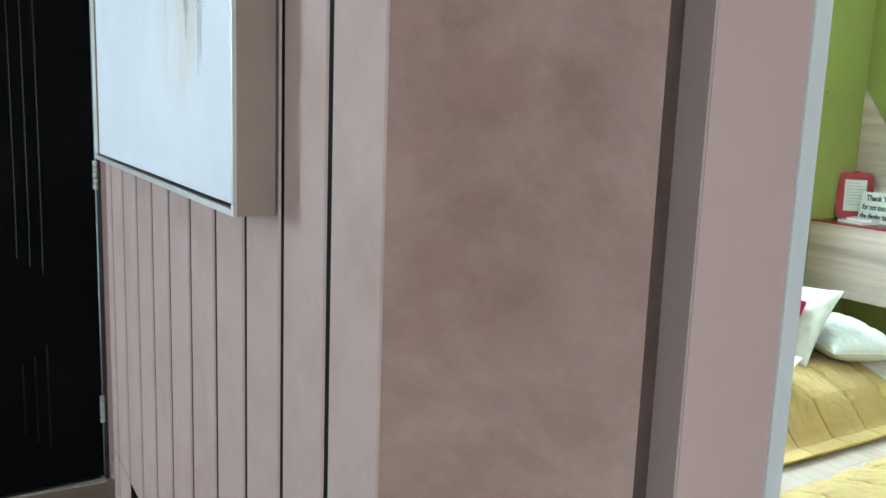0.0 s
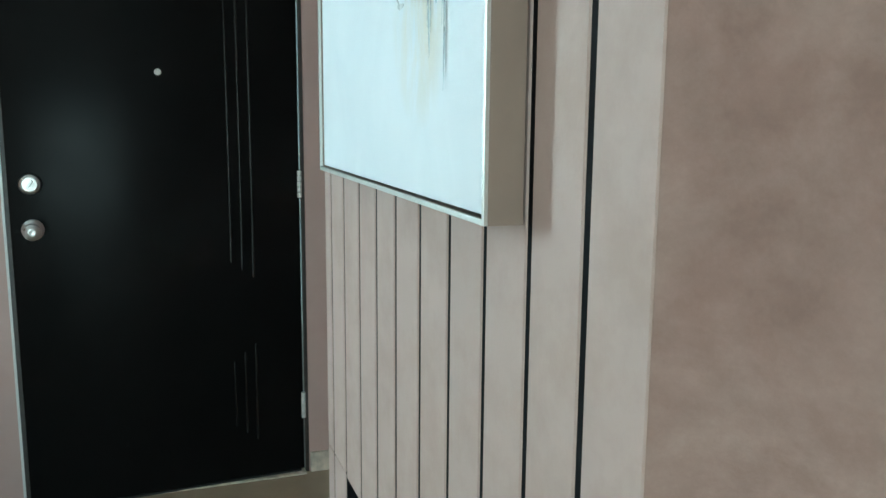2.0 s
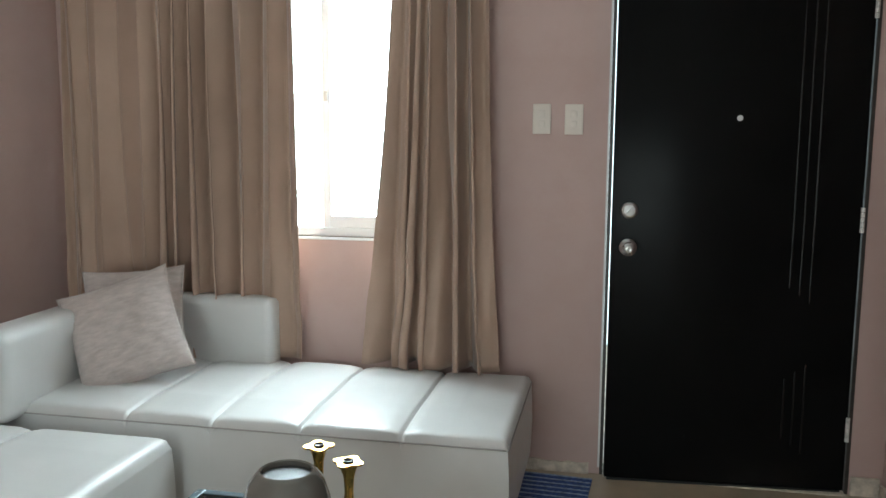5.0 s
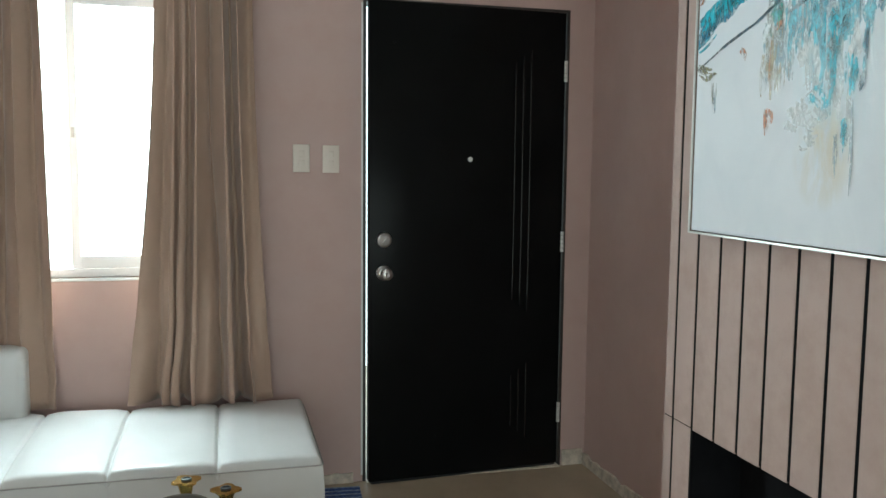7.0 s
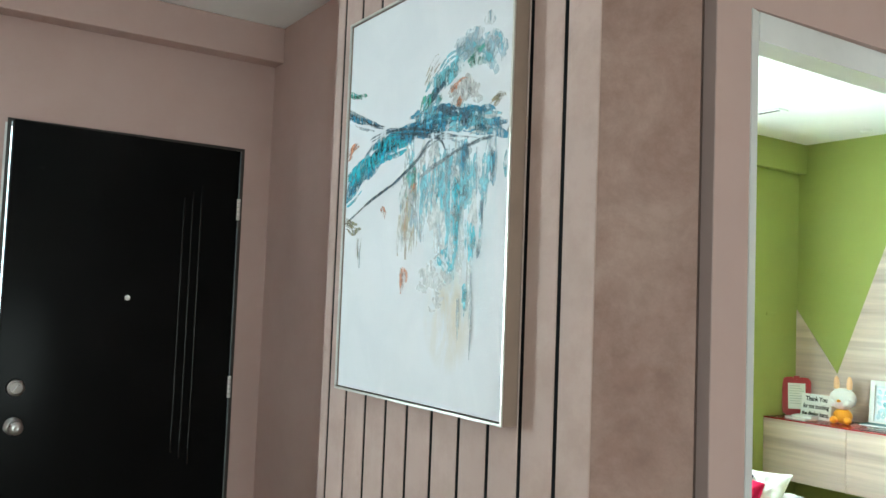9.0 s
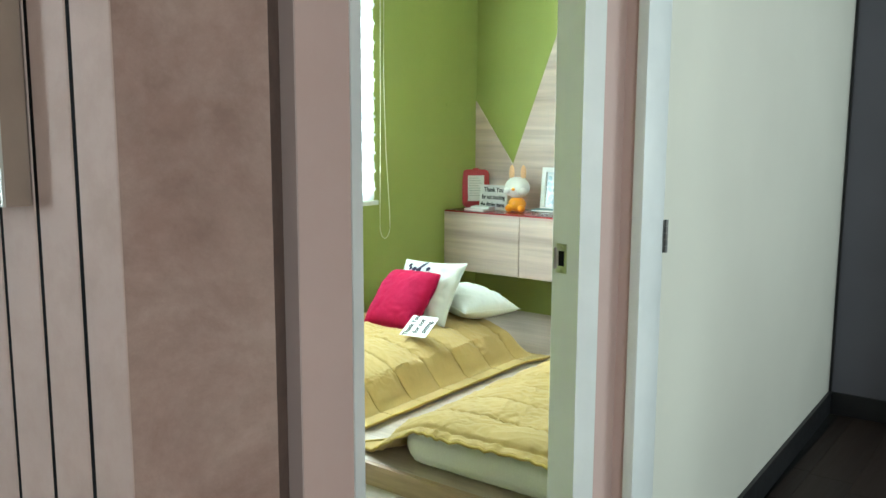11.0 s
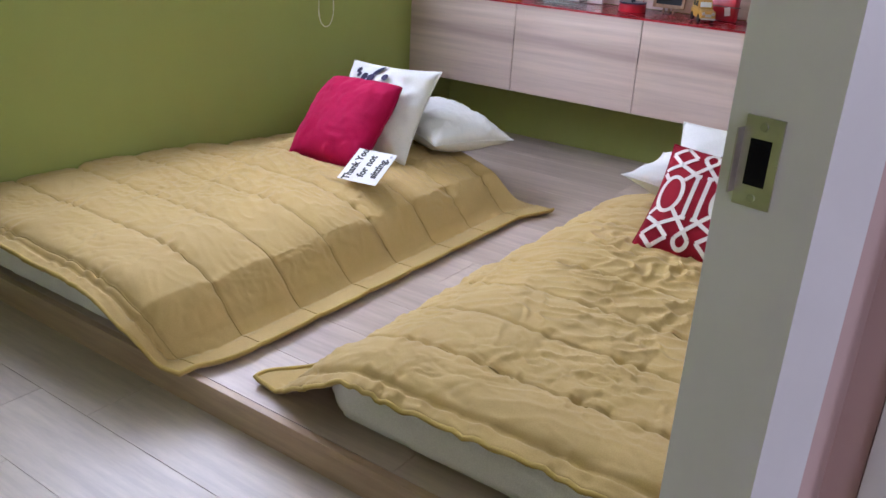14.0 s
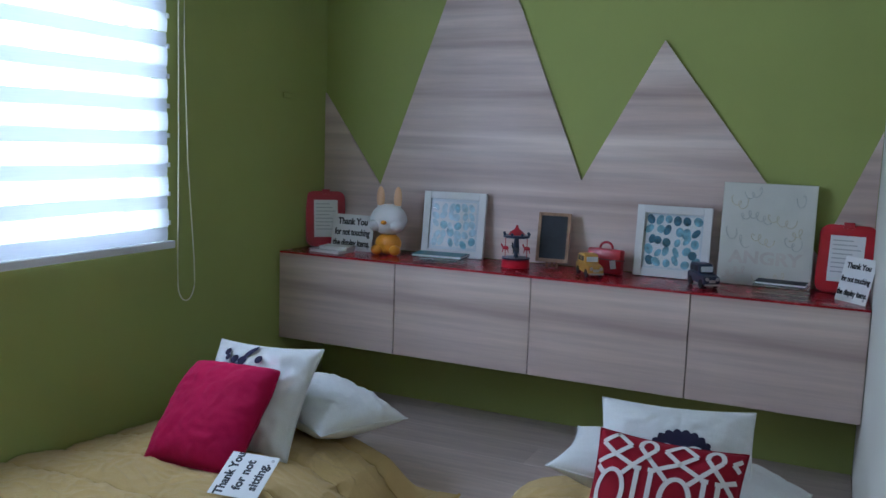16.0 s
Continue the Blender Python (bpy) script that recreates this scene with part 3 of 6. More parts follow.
def paint_canvas():
    """White canvas with faint blue and sand washes soaked into the primer."""
    m, nt, b = nodes_of("washed_canvas")
    v = coords(nt)
    big = noise_tex(nt, v, 5, 4, 0.6, 0.6)
    col = ramp(nt, big, ((0.35, (0.69, 0.71, 0.745)), (0.65, (0.74, 0.755, 0.785))))
    grad = nt.nodes.new("ShaderNodeTexGradient")
    grad.gradient_type = "SPHERICAL"
    tc, mp = nt.nodes.new("ShaderNodeTexCoord"), nt.nodes.new("ShaderNodeMapping")
    mp.inputs["Scale"].default_value = (0.0, 4.2, 3.0)
    mp.inputs["Location"].default_value = (0.0, -0.20 * 4.2, -0.47 * 3.0)
    nt.links.new(tc.outputs["Object"], mp.inputs[0])
    nt.links.new(mp.outputs[0], grad.inputs[0])
    soak = mixc(nt, 1.0, ramp(nt, grad.outputs[1], ((0.0, (0, 0, 0)), (0.7, (0.75,) * 3))), ramp(nt, noise_tex(nt, coords(nt, (1, 1, 0.28)), 16, 5, 0.65, 0.3), ((0.38, (0, 0, 0)), (0.62, (1, 1, 1)))), "MULTIPLY")
    col = mixc(nt, soak, col, (0.56, 0.70, 0.74))
    g2, m2 = nt.nodes.new("ShaderNodeTexGradient"), nt.nodes.new("ShaderNodeMapping")
    g2.gradient_type = "SPHERICAL"
    m2.inputs["Scale"].default_value = (0.0, 9.0, 7.5)
    m2.inputs["Location"].default_value = (0.0, -0.215 * 9.0, -0.215 * 7.5)
    nt.links.new(tc.outputs["Object"], m2.inputs[0])
    nt.links.new(m2.outputs[0], g2.inputs[0])
    stain = mixc(nt, 1.0, ramp(nt, g2.outputs[1], ((0.0, (0, 0, 0)), (0.6, (0.8,) * 3))), ramp(nt, noise_tex(nt, coords(nt, (1, 1, 0.35)), 24, 5, 0.65, 0.3), ((0.36, (0, 0, 0)), (0.60, (1, 1, 1)))), "MULTIPLY")
    col = mixc(nt, stain, col, (0.60, 0.53, 0.40))
    nt.links.new(col, b.inputs["Base Color"])
    b.inputs["Roughness"].default_value = 0.62
    bump(nt, b, noise_tex(nt, v, 260, 3), 0.25, 0.0012)
    return m


part("canvas", boxes(((0.006, 0.008, 0.008), (0.0370, PW - 0.008, PH - 0.008)), bevel=0.002), paint_canvas(), pic, "white canvas with turquoise and sand washes")
part("frame_moulding", boxes(((0.0, 0.0, 0.0), (0.004, 0.0055, PH)), ((0.0, PW - 0.0055, 0.0), (0.004, PW, PH)), ((0.0, 0.0055, 0.0), (0.004, PW - 0.0055, 0.0055)), ((0.0, 0.0055, PH - 0.0055), (0.004, PW - 0.0055, PH))), M["silver"], pic, "champagne silver front edge")
part("frame_tray", boxes(((0.0042, 0.0, 0.0), (PD, 0.004, PH)), ((0.0042, PW - 0.004, 0.0), (PD, PW, PH)), ((0.0042, 0.004, 0.0), (PD, PW - 0.004, 0.004)), ((0.0042, 0.004, PH - 0.004), (PD, PW - 0.004, PH)), ((0.0375, 0.004, 0.004), (PD, PW - 0.004, PH - 0.004))), M["frameside"], pic, "deep taupe frame side")


part("hanger", boxes(((PD + 0.0005, 0.28, PH - 0.22), (0.0435, 0.47, PH - 0.17))), M["frameside"], pic, "wall cleat behind the frame")


def thin_paint(name, colour, lo=0.38, hi=0.60, most=0.92):
    """Watery paint that breaks up into streaks and lets the canvas show through."""
    m, nt, b = nodes_of(name)
    v = coords(nt, (1, 1, 0.5))
    n1 = noise_tex(nt, v, 38, 5, 0.7, 0.6)
    nt.links.new(ramp(nt, n1, ((0.3, tuple(c * 0.62 for c in colour)), (0.7, tuple(min(1, c * 1.45) for c in colour)))), b.inputs["Base Color"])
    a = ramp(nt, noise_tex(nt, v, 52, 6, 0.75, 0.4), ((lo, (0.0,) * 3), (hi, (most,) * 3)))
    nt.links.new(a, b.inputs["Alpha"])
    b.inputs["Roughness"].default_value = 0.4
    return m


PAINT = {k: thin_paint("paint_" + k, c) for k, c in
         dict(teal=(0.02, 0.21, 0.34), turquoise=(0.03, 0.42, 0.52), navy=(0.025, 0.075, 0.12), green=(0.06, 0.33, 0.24), orange=(0.58, 0.24, 0.12), olive=(0.24, 0.22, 0.12), grey=(0.26, 0.31, 0.33)).items()}
PAINT["aqua"] = thin_paint("paint_aqua", (0.22, 0.56, 0.66), 0.36, 0.60, 0.80)
PAINT["mist"] = thin_paint("paint_mist", (0.44, 0.60, 0.68), 0.34, 0.66, 0.62)
PAINT["sand"] = thin_paint("paint_sand", (0.58, 0.49, 0.33), 0.36, 0.66, 0.66)
PAINT["white"] = thin_paint("paint_white", (0.72, 0.76, 0.75), 0.36, 0.60, 0.85)
rng = random.Random(7)


def stroke(bm, pts, widths, x, rough=0.25):
    """One brush mark: a tapering ribbon with a ragged edge, laid on the canvas."""
    L, R = [], []
    for i, (y, z) in enumerate(pts):
        a, b = pts[max(0, i - 1)], pts[min(len(pts) - 1, i + 1)]
        d = Vector((b[0] - a[0], b[1] - a[1]))
        d = d.normalized() if d.length > 1e-9 else Vector((0, 1))
        w = widths[i]
        L.append((y - d.y * w * (1 + rng.uniform(-rough, rough)), z + d.x * w * (1 + rng.uniform(-rough, rough))))
        R.append((y + d.y * w * (1 + rng.uniform(-rough, rough)), z - d.x * w * (1 + rng.uniform(-rough, rough))))
    clamp = lambda p: (x, min(PW - 0.011, max(0.011, p[0])), min(PH - 0.012, max(0.012, p[1])))
    vl, vr = [bm.verts.new(clamp(p)) for p in L], [bm.verts.new(clamp(p)) for p in R]
    for i in range(len(pts) - 1):
        bm.faces.new((vl[i], vr[i], vr[i + 1], vl[i + 1]))


layers = {k: bmesh.new() for k in PAINT}
depth = [0.0058]


def along(pts, t):
    t = min(0.9999, max(0.0, t)) * (len(pts) - 1)
    i, f = int(t), t - int(t)
    return pts[i][0] * (1 - f) + pts[i + 1][0] * f, pts[i][1] * (1 - f) + pts[i + 1][1] * f


def sweep(kinds, pts, spread, count, width, length, drip=False):
    """Brush marks that follow one gesture of the painter's arm; drips stray sideways only."""
    kinds = kinds.split()
    for i in range(count):
        t0, ln = rng.uniform(-0.08, 1.0 - length), length * rng.uniform(0.55, 1.3)
        off, bend = rng.gauss(0, spread * (0.85 if drip else 0.55)), rng.uniform(-0.3, 0.3) * spread
        steps = 9
        line_ = []
        for k in range(steps):
            f = k / (steps - 1)
            y, z = along(pts, t0 + ln * f)
            (y1, z1), (y2, z2) = along(pts, t0 + ln * f - 0.05), along(pts, t0 + ln * f + 0.05)
            d = Vector((y2 - y1, z2 - z1))
            d = d.normalized() if d.length > 1e-9 else Vector((0, 1))
            o = off + bend * math.sin(math.pi * f) + 0.0015 * math.sin(5 * f + i)
            line_.append((y + o, z) if drip else (y - d.y * o, z + d.x * o))
        if drip:
            y, z = along(pts, t0)
            fall = max(abs(pts[0][1] - pts[-1][1]), 0.09) * ln
            line_ = [(y + off + 0.002 * math.sin(4 * k / steps + i), z - fall * k / (steps - 1)) for k in range(steps)]
        w = width * rng.uniform(0.35, 1.25)
        depth[0] -= 0.0000022
        kind = kinds[0] if rng.random() < 0.55 else rng.choice(kinds)
        stroke(layers[kind], line_, [w * (0.2 + 0.8 * math.sin(math.pi * min(0.97, max(0.03, k / (steps - 1)))) ** 0.6) for k in range(steps)], depth[0], 0.4)


sweep("aqua mist", ((0.203, 0.616), (0.184, 0.501), (0.176, 0.383)), 0.068, 40, 0.0161, 0.5, True)
sweep("turquoise aqua", ((0.233, 0.559), (0.202, 0.450), (0.173, 0.344)), 0.042, 26, 0.0065, 0.45, True)
sweep("mist sand", ((0.381, 0.575), (0.384, 0.461), (0.360, 0.332)), 0.042, 24, 0.0097, 0.5, True)
sweep("white aqua", ((0.375, 0.661), (0.219, 0.518), (0.187, 0.383), (0.211, 0.265)), 0.073, 26, 0.0145, 0.35, True)
sweep("aqua mist", ((0.294, 0.594), (0.219, 0.518), (0.167, 0.422)), 0.089, 34, 0.0065, 0.5, True)
sweep("mist aqua", ((0.077, 0.618), (0.062, 0.541), (0.056, 0.466)), 0.023, 12, 0.0081, 0.5, True)
sweep("sand mist", ((0.424, 0.463), (0.355, 0.416), (0.277, 0.372)), 0.045, 16, 0.0056, 0.6, True)
sweep("teal turquoise", ((0.760, 0.516), (0.687, 0.572), (0.597, 0.622), (0.481, 0.643), (0.374, 0.649)), 0.024, 46, 0.0113, 0.32)
sweep("turquoise teal aqua", ((0.764, 0.558), (0.658, 0.605), (0.538, 0.635), (0.400, 0.647)), 0.032, 36, 0.0081, 0.3)
sweep("teal navy", ((0.456, 0.672), (0.325, 0.673), (0.207, 0.661), (0.099, 0.639), (0.016, 0.624)), 0.019, 34, 0.0097, 0.3)
sweep("teal aqua turquoise", ((0.390, 0.689), (0.278, 0.691), (0.164, 0.675), (0.080, 0.654), (0.017, 0.641)), 0.021, 34, 0.0081, 0.28)
sweep("aqua white mist", ((0.240, 0.648), (0.140, 0.647), (0.039, 0.635)), 0.019, 18, 0.0048, 0.3)
sweep("navy grey", ((0.788, 0.783), (0.706, 0.753), (0.606, 0.716), (0.485, 0.686)), 0.006, 12, 0.0040, 0.4)
sweep("teal", ((0.787, 0.776), (0.688, 0.738), (0.574, 0.705)), 0.010, 10, 0.0048, 0.4)
sweep("green aqua", ((0.793, 0.836), (0.729, 0.814), (0.645, 0.799)), 0.008, 10, 0.0048, 0.4)
sweep("navy", ((0.753, 0.453), (0.617, 0.506), (0.486, 0.541), (0.382, 0.590), (0.321, 0.628), (0.262, 0.642)), 0.005, 16, 0.0026, 0.4)
sweep("navy grey", ((0.365, 0.548), (0.293, 0.571), (0.202, 0.593), (0.107, 0.607), (0.015, 0.609)), 0.005, 14, 0.0026, 0.4)
sweep("navy", ((0.616, 0.664), (0.513, 0.681), (0.375, 0.664), (0.239, 0.634), (0.117, 0.611)), 0.008, 14, 0.0026, 0.35)
sweep("navy", ((0.303, 0.644), (0.268, 0.625), (0.243, 0.594)), 0.003, 5, 0.0024, 0.7)
sweep("aqua mist green", ((0.341, 0.713), (0.302, 0.755), (0.239, 0.791), (0.152, 0.813)), 0.024, 40, 0.0097, 0.25)
sweep("mist aqua", ((0.219, 0.835), (0.143, 0.837), (0.079, 0.803), (0.047, 0.751)), 0.035, 34, 0.0129, 0.3)
sweep("green", ((0.172, 0.791), (0.140, 0.800), (0.099, 0.803)), 0.015, 14, 0.0081, 0.4)
sweep("green teal", ((0.353, 0.708), (0.318, 0.737), (0.283, 0.759)), 0.008, 12, 0.0048, 0.5)
sweep("navy", ((0.317, 0.723), (0.287, 0.753), (0.242, 0.770)), 0.006, 9, 0.0065, 0.4)
sweep("navy", ((0.291, 0.709), (0.243, 0.690), (0.186, 0.684)), 0.006, 9, 0.0065, 0.4)
sweep("navy", ((0.189, 0.663), (0.163, 0.665), (0.142, 0.669)), 0.011, 10, 0.0081, 0.5)
sweep("white", ((0.234, 0.722), (0.167, 0.730), (0.103, 0.709)), 0.023, 22, 0.0129, 0.4)
sweep("orange sand", ((0.235, 0.736), (0.213, 0.748), (0.180, 0.752), (0.137, 0.744)), 0.010, 14, 0.0032, 0.3)
sweep("orange", ((0.209, 0.698), (0.197, 0.712), (0.184, 0.724)), 0.006, 7, 0.0040, 0.5)
sweep("sand olive", ((0.081, 0.682), (0.052, 0.690), (0.020, 0.684)), 0.006, 9, 0.0048, 0.5)
sweep("sand olive grey", ((0.345, 0.771), (0.323, 0.809), (0.277, 0.834)), 0.013, 12, 0.0026, 0.4)
sweep("orange sand", ((0.761, 0.633), (0.713, 0.660), (0.665, 0.678)), 0.011, 12, 0.0042, 0.4)
sweep("olive sand", ((0.743, 0.457), (0.690, 0.434), (0.611, 0.443)), 0.015, 16, 0.0042, 0.4)
sweep("olive mist", ((0.671, 0.414), (0.630, 0.381), (0.608, 0.349)), 0.013, 9, 0.0026, 0.6, True)
sweep("orange", ((0.548, 0.489), (0.523, 0.472), (0.527, 0.457)), 0.008, 5, 0.0048, 0.6)
sweep("orange", ((0.409, 0.513), (0.389, 0.526), (0.364, 0.528)), 0.010, 5, 0.0048, 0.5)
sweep("orange", ((0.426, 0.332), (0.412, 0.318), (0.402, 0.301)), 0.006, 6, 0.0065, 0.6, True)
sweep("sand orange", ((0.426, 0.492), (0.419, 0.434), (0.414, 0.347)), 0.006, 8, 0.0032, 0.5, True)
sweep("green teal", ((0.412, 0.542), (0.390, 0.591), (0.376, 0.611)), 0.013, 10, 0.0042, 0.5, True)
sweep("teal navy", ((0.172, 0.612), (0.168, 0.585), (0.164, 0.552)), 0.008, 10, 0.0065, 0.6, True)
sweep("teal aqua", ((0.072, 0.592), (0.066, 0.560), (0.068, 0.529)), 0.010, 9, 0.0048, 0.6, True)
sweep("turquoise", ((0.197, 0.536), (0.196, 0.509), (0.189, 0.482)), 0.008, 9, 0.0056, 0.6, True)
sweep("turquoise aqua", ((0.204, 0.476), (0.192, 0.396), (0.181, 0.305)), 0.010, 14, 0.0039, 0.5, True)
sweep("turquoise", ((0.143, 0.433), (0.127, 0.388), (0.111, 0.337)), 0.011, 14, 0.0056, 0.5, True)
sweep("turquoise green", ((0.154, 0.292), (0.144, 0.267), (0.133, 0.235)), 0.010, 10, 0.0065, 0.5, True)
sweep("navy grey", ((0.116, 0.349), (0.105, 0.368), (0.098, 0.387)), 0.006, 8, 0.0065, 0.6)
sweep("navy mist", ((0.104, 0.482), (0.094, 0.453), (0.095, 0.424)), 0.003, 6, 0.0032, 0.6, True)
sweep("grey", ((0.127, 0.330), (0.125, 0.242), (0.122, 0.166), (0.115, 0.092)), 0.002, 8, 0.0021, 0.6, True)
sweep("grey mist", ((0.178, 0.266), (0.168, 0.214), (0.163, 0.176)), 0.006, 8, 0.0024, 0.6, True)
sweep("turquoise white", ((0.277, 0.372), (0.216, 0.331), (0.236, 0.291)), 0.035, 22, 0.0039, 0.3)
sweep("white", ((0.345, 0.304), (0.271, 0.291), (0.211, 0.265)), 0.039, 26, 0.0081, 0.3)
for kind, bm in layers.items():
    tagged(part("paint_layer", bm, PAINT[kind], pic, kind + " brush marks"), kind="stuff")

# ---------------------------------------------------------------- front door
fd = thing("front_door", "black moulded steel front door standing slightly ajar", "door", (0.662, NW + 0.002, 0.012), (0, 0, 3.6))
LW_, LH_ = 0.905, 2.075
part("leaf", boxes(((-LW_, 0.0, 0.0), (0, 0.042, LH_)), bevel=0.003), M["doorblack"], fd, "glossy black door leaf", True)


def ridge(bm, x, z0, z1, w=0.0045, d=0.0030):
    """A raised upright moulding on the leaf's inner face, fading at both ends."""
    n, prof = 14, [(-w, 0.0), (-w * 0.45, -0.85), (0, -1.0), (w * 0.45, -0.85), (w, 0.0)]
    rows = []
    for i in range(n + 1):
        f = i / n
        k = min(1.0, 5 * f, 5 * (1 - f))
        rows.append([bm.verts.new((x + ox, 0.0003 + d * k * oy, z0 + (z1 - z0) * f)) for ox, oy in prof])
    for a, b in zip(rows, rows[1:]):
        for q in range(4):
            bm.faces.new((a[q], a[q + 1], b[q + 1], b[q]))


for nm, z0, z1 in (("upper_moulding", 0.70, 1.93), ("lower_moulding", 0.13, 0.50)):
    for k in range(3):
        bm = B()
        ridge(bm, -0.165 - 0.037 * k, z0 + 0.03 * k, z1 - 0.03 * k)
        bmesh.ops.recalc_face_normals(bm, faces=bm.faces)
        part(nm, bm, M["doorridge"], fd, "", True)
knob = B()
lathe(knob, [(0.033, 0.0), (0.033, 0.006), (0.028, 0.011), (0.012, 0.014), (0.011, 0.034), (0.020, 0.040), (0.0265, 0.052), (0.0255, 0.064), (0.017, 0.070), (0.009, 0.071), (0.0085, 0.068), (0.001, 0.067)], 32, (0, 0, 0), "y")
kb = part("door_knob", knob, M["chrome"], fd, "round chrome door knob", True)
kb.location = (-LW_ + 0.063, 0, 0.925)
db = part("deadbolt", lathe(B(), [(0.0335, 0.0), (0.0335, 0.008), (0.030, 0.016), (0.022, 0.019), (0.0215, 0.022), (0.001, 0.0225)], 32, (0, 0, 0), "y"), M["chrome"], fd, "round chrome deadbolt", True)
db.location = (-LW_ + 0.063, 0, 1.068)
tt = part("thumb_turn", boxes(((-0.003, -0.032, -0.014), (0.003, -0.022, 0.014)), bevel=0.001), M["chrome"], db)
tt.rotation_euler = (0, radians(35), 0)
# white disc in place of the daylight that shows through the lens
pp = part("peephole", lathe(B(), [(0.011, 0.0), (0.011, 0.003), (0.008, 0.006), (0.007, 0.005), (0.0005, 0.0055)], 24, (0, 0, 0), "y"), M["paper"], fd, "small peephole, daylight through its lens put in as white", True)
pp.location = (-0.452, 0, 1.416)
for z in (1.77, 1.00, 0.20):
    bm = B()
    for k in range(5):
        cyl(bm, (-0.002, -0.010, z + 0.019 * k), (-0.002, -0.010, z + 0.019 * k + 0.0165), 0.0078, n=12)
    part("hinge", bm, M["hinge"], fd, "bright steel knuckle hinge", True)
part("weather_lip", boxes(((-LW_ + 0.01, -0.004, -0.008), (-0.012, 0.03, -0.0005))), M["black"], fd)
structure("door_frame_front", boxes(((FD0 + 0.001, NW - 0.004, 0), (FD0 + 0.014, NW + 0.118, FDZ - 0.001)), ((FD1 - 0.014, NW - 0.002, 0), (FD1 - 0.001, NW + 0.118, FDZ - 0.001)), ((FD0 + 0.014, NW - 0.002, FDZ - 0.014), (FD1 - 0.014, NW + 0.118, FDZ - 0.001)), bevel=0.001), M["darkjamb"], "thin dark brown frame of the front door")
structure("trim_door_caulk", boxes(((FD0 - 0.007, NW - 0.005, 0.03), (FD0 + 0.0005, NW - 0.0005, FDZ - 0.02))), M["white"], "thin white line between wall and door frame")
structure("trim_front_sill", boxes(((FD0 + 0.014, NW - 0.03, 0.0005), (FD1 - 0.014, NW + 0.11, 0.006)), bevel=0.002), M["raw"], "pale stone door sill")


def switch_plate(at):
    t = thing("light_switch", "ivory plastic double wall switch plate", "switch", at, group="switch plates beside the front door")
    part("plate", boxes(((-0.035, -0.008, -0.058), (0.035, 0.0, 0.058)), bevel=0.003), M["switch"], t, "", True)
    for z in (0.020, -0.020):
        part("rocker", boxes(((-0.012, -0.0115, z - 0.013), (0.012, -0.007, z + 0.013)), bevel=0.002), M["switch"], t, "", True)


switch_plate((-0.522, NW - 0.0005, 1.424))
switch_plate((-0.398, NW - 0.0005, 1.422))

# ---------------------------------------------------------------- living window and curtains
win = thing("window_living", "white framed sliding window with bright daylight behind", "window", (LW0, NW + 0.03, LWZ0))
ww, wh = LW1 - LW0, LWZ1 - LWZ0
part("window_frame", boxes(((0, 0, 0), (0.04, 0.06, wh)), ((ww - 0.04, 0, 0), (ww, 0.06, wh)), ((0.04, 0, 0), (ww - 0.04, 0.06, 0.035)), ((0.04, 0, wh - 0.035), (ww - 0.04, 0.06, wh)), bevel=0.003), M["upvc"], win)
mull = 0.545
part("sash", boxes(((mull, 0.008, 0.036), (mull + 0.035, 0.034, wh - 0.036)), ((mull + 0.035, 0.008, 0.036), (ww - 0.041, 0.034, 0.085)), ((mull + 0.035, 0.008, wh - 0.085), (ww - 0.041, 0.034, wh - 0.036)), bevel=0.002), M["upvc"], win, "white sliding sash")
part("latch", boxes(((mull + 0.012, -0.002, 0.56), (mull + 0.024, 0.0075, 0.60)), bevel=0.001), M["steel"], win)
for x0, x1, y in ((0.041, mull + 0.01, 0.045), (mull + 0.02, ww - 0.041, 0.020)):
    p = part("pane", boxes(((x0, y, 0.036), (x1, y + 0.004, wh - 0.036))), M["glass"], win)
    p.visible_shadow = False
part("window_sill", boxes(((-0.0, -0.034, -0.012), (ww, 0.0, 0.0)), bevel=0.002), M["upvc"], win)
tagged(win, kind="structure")


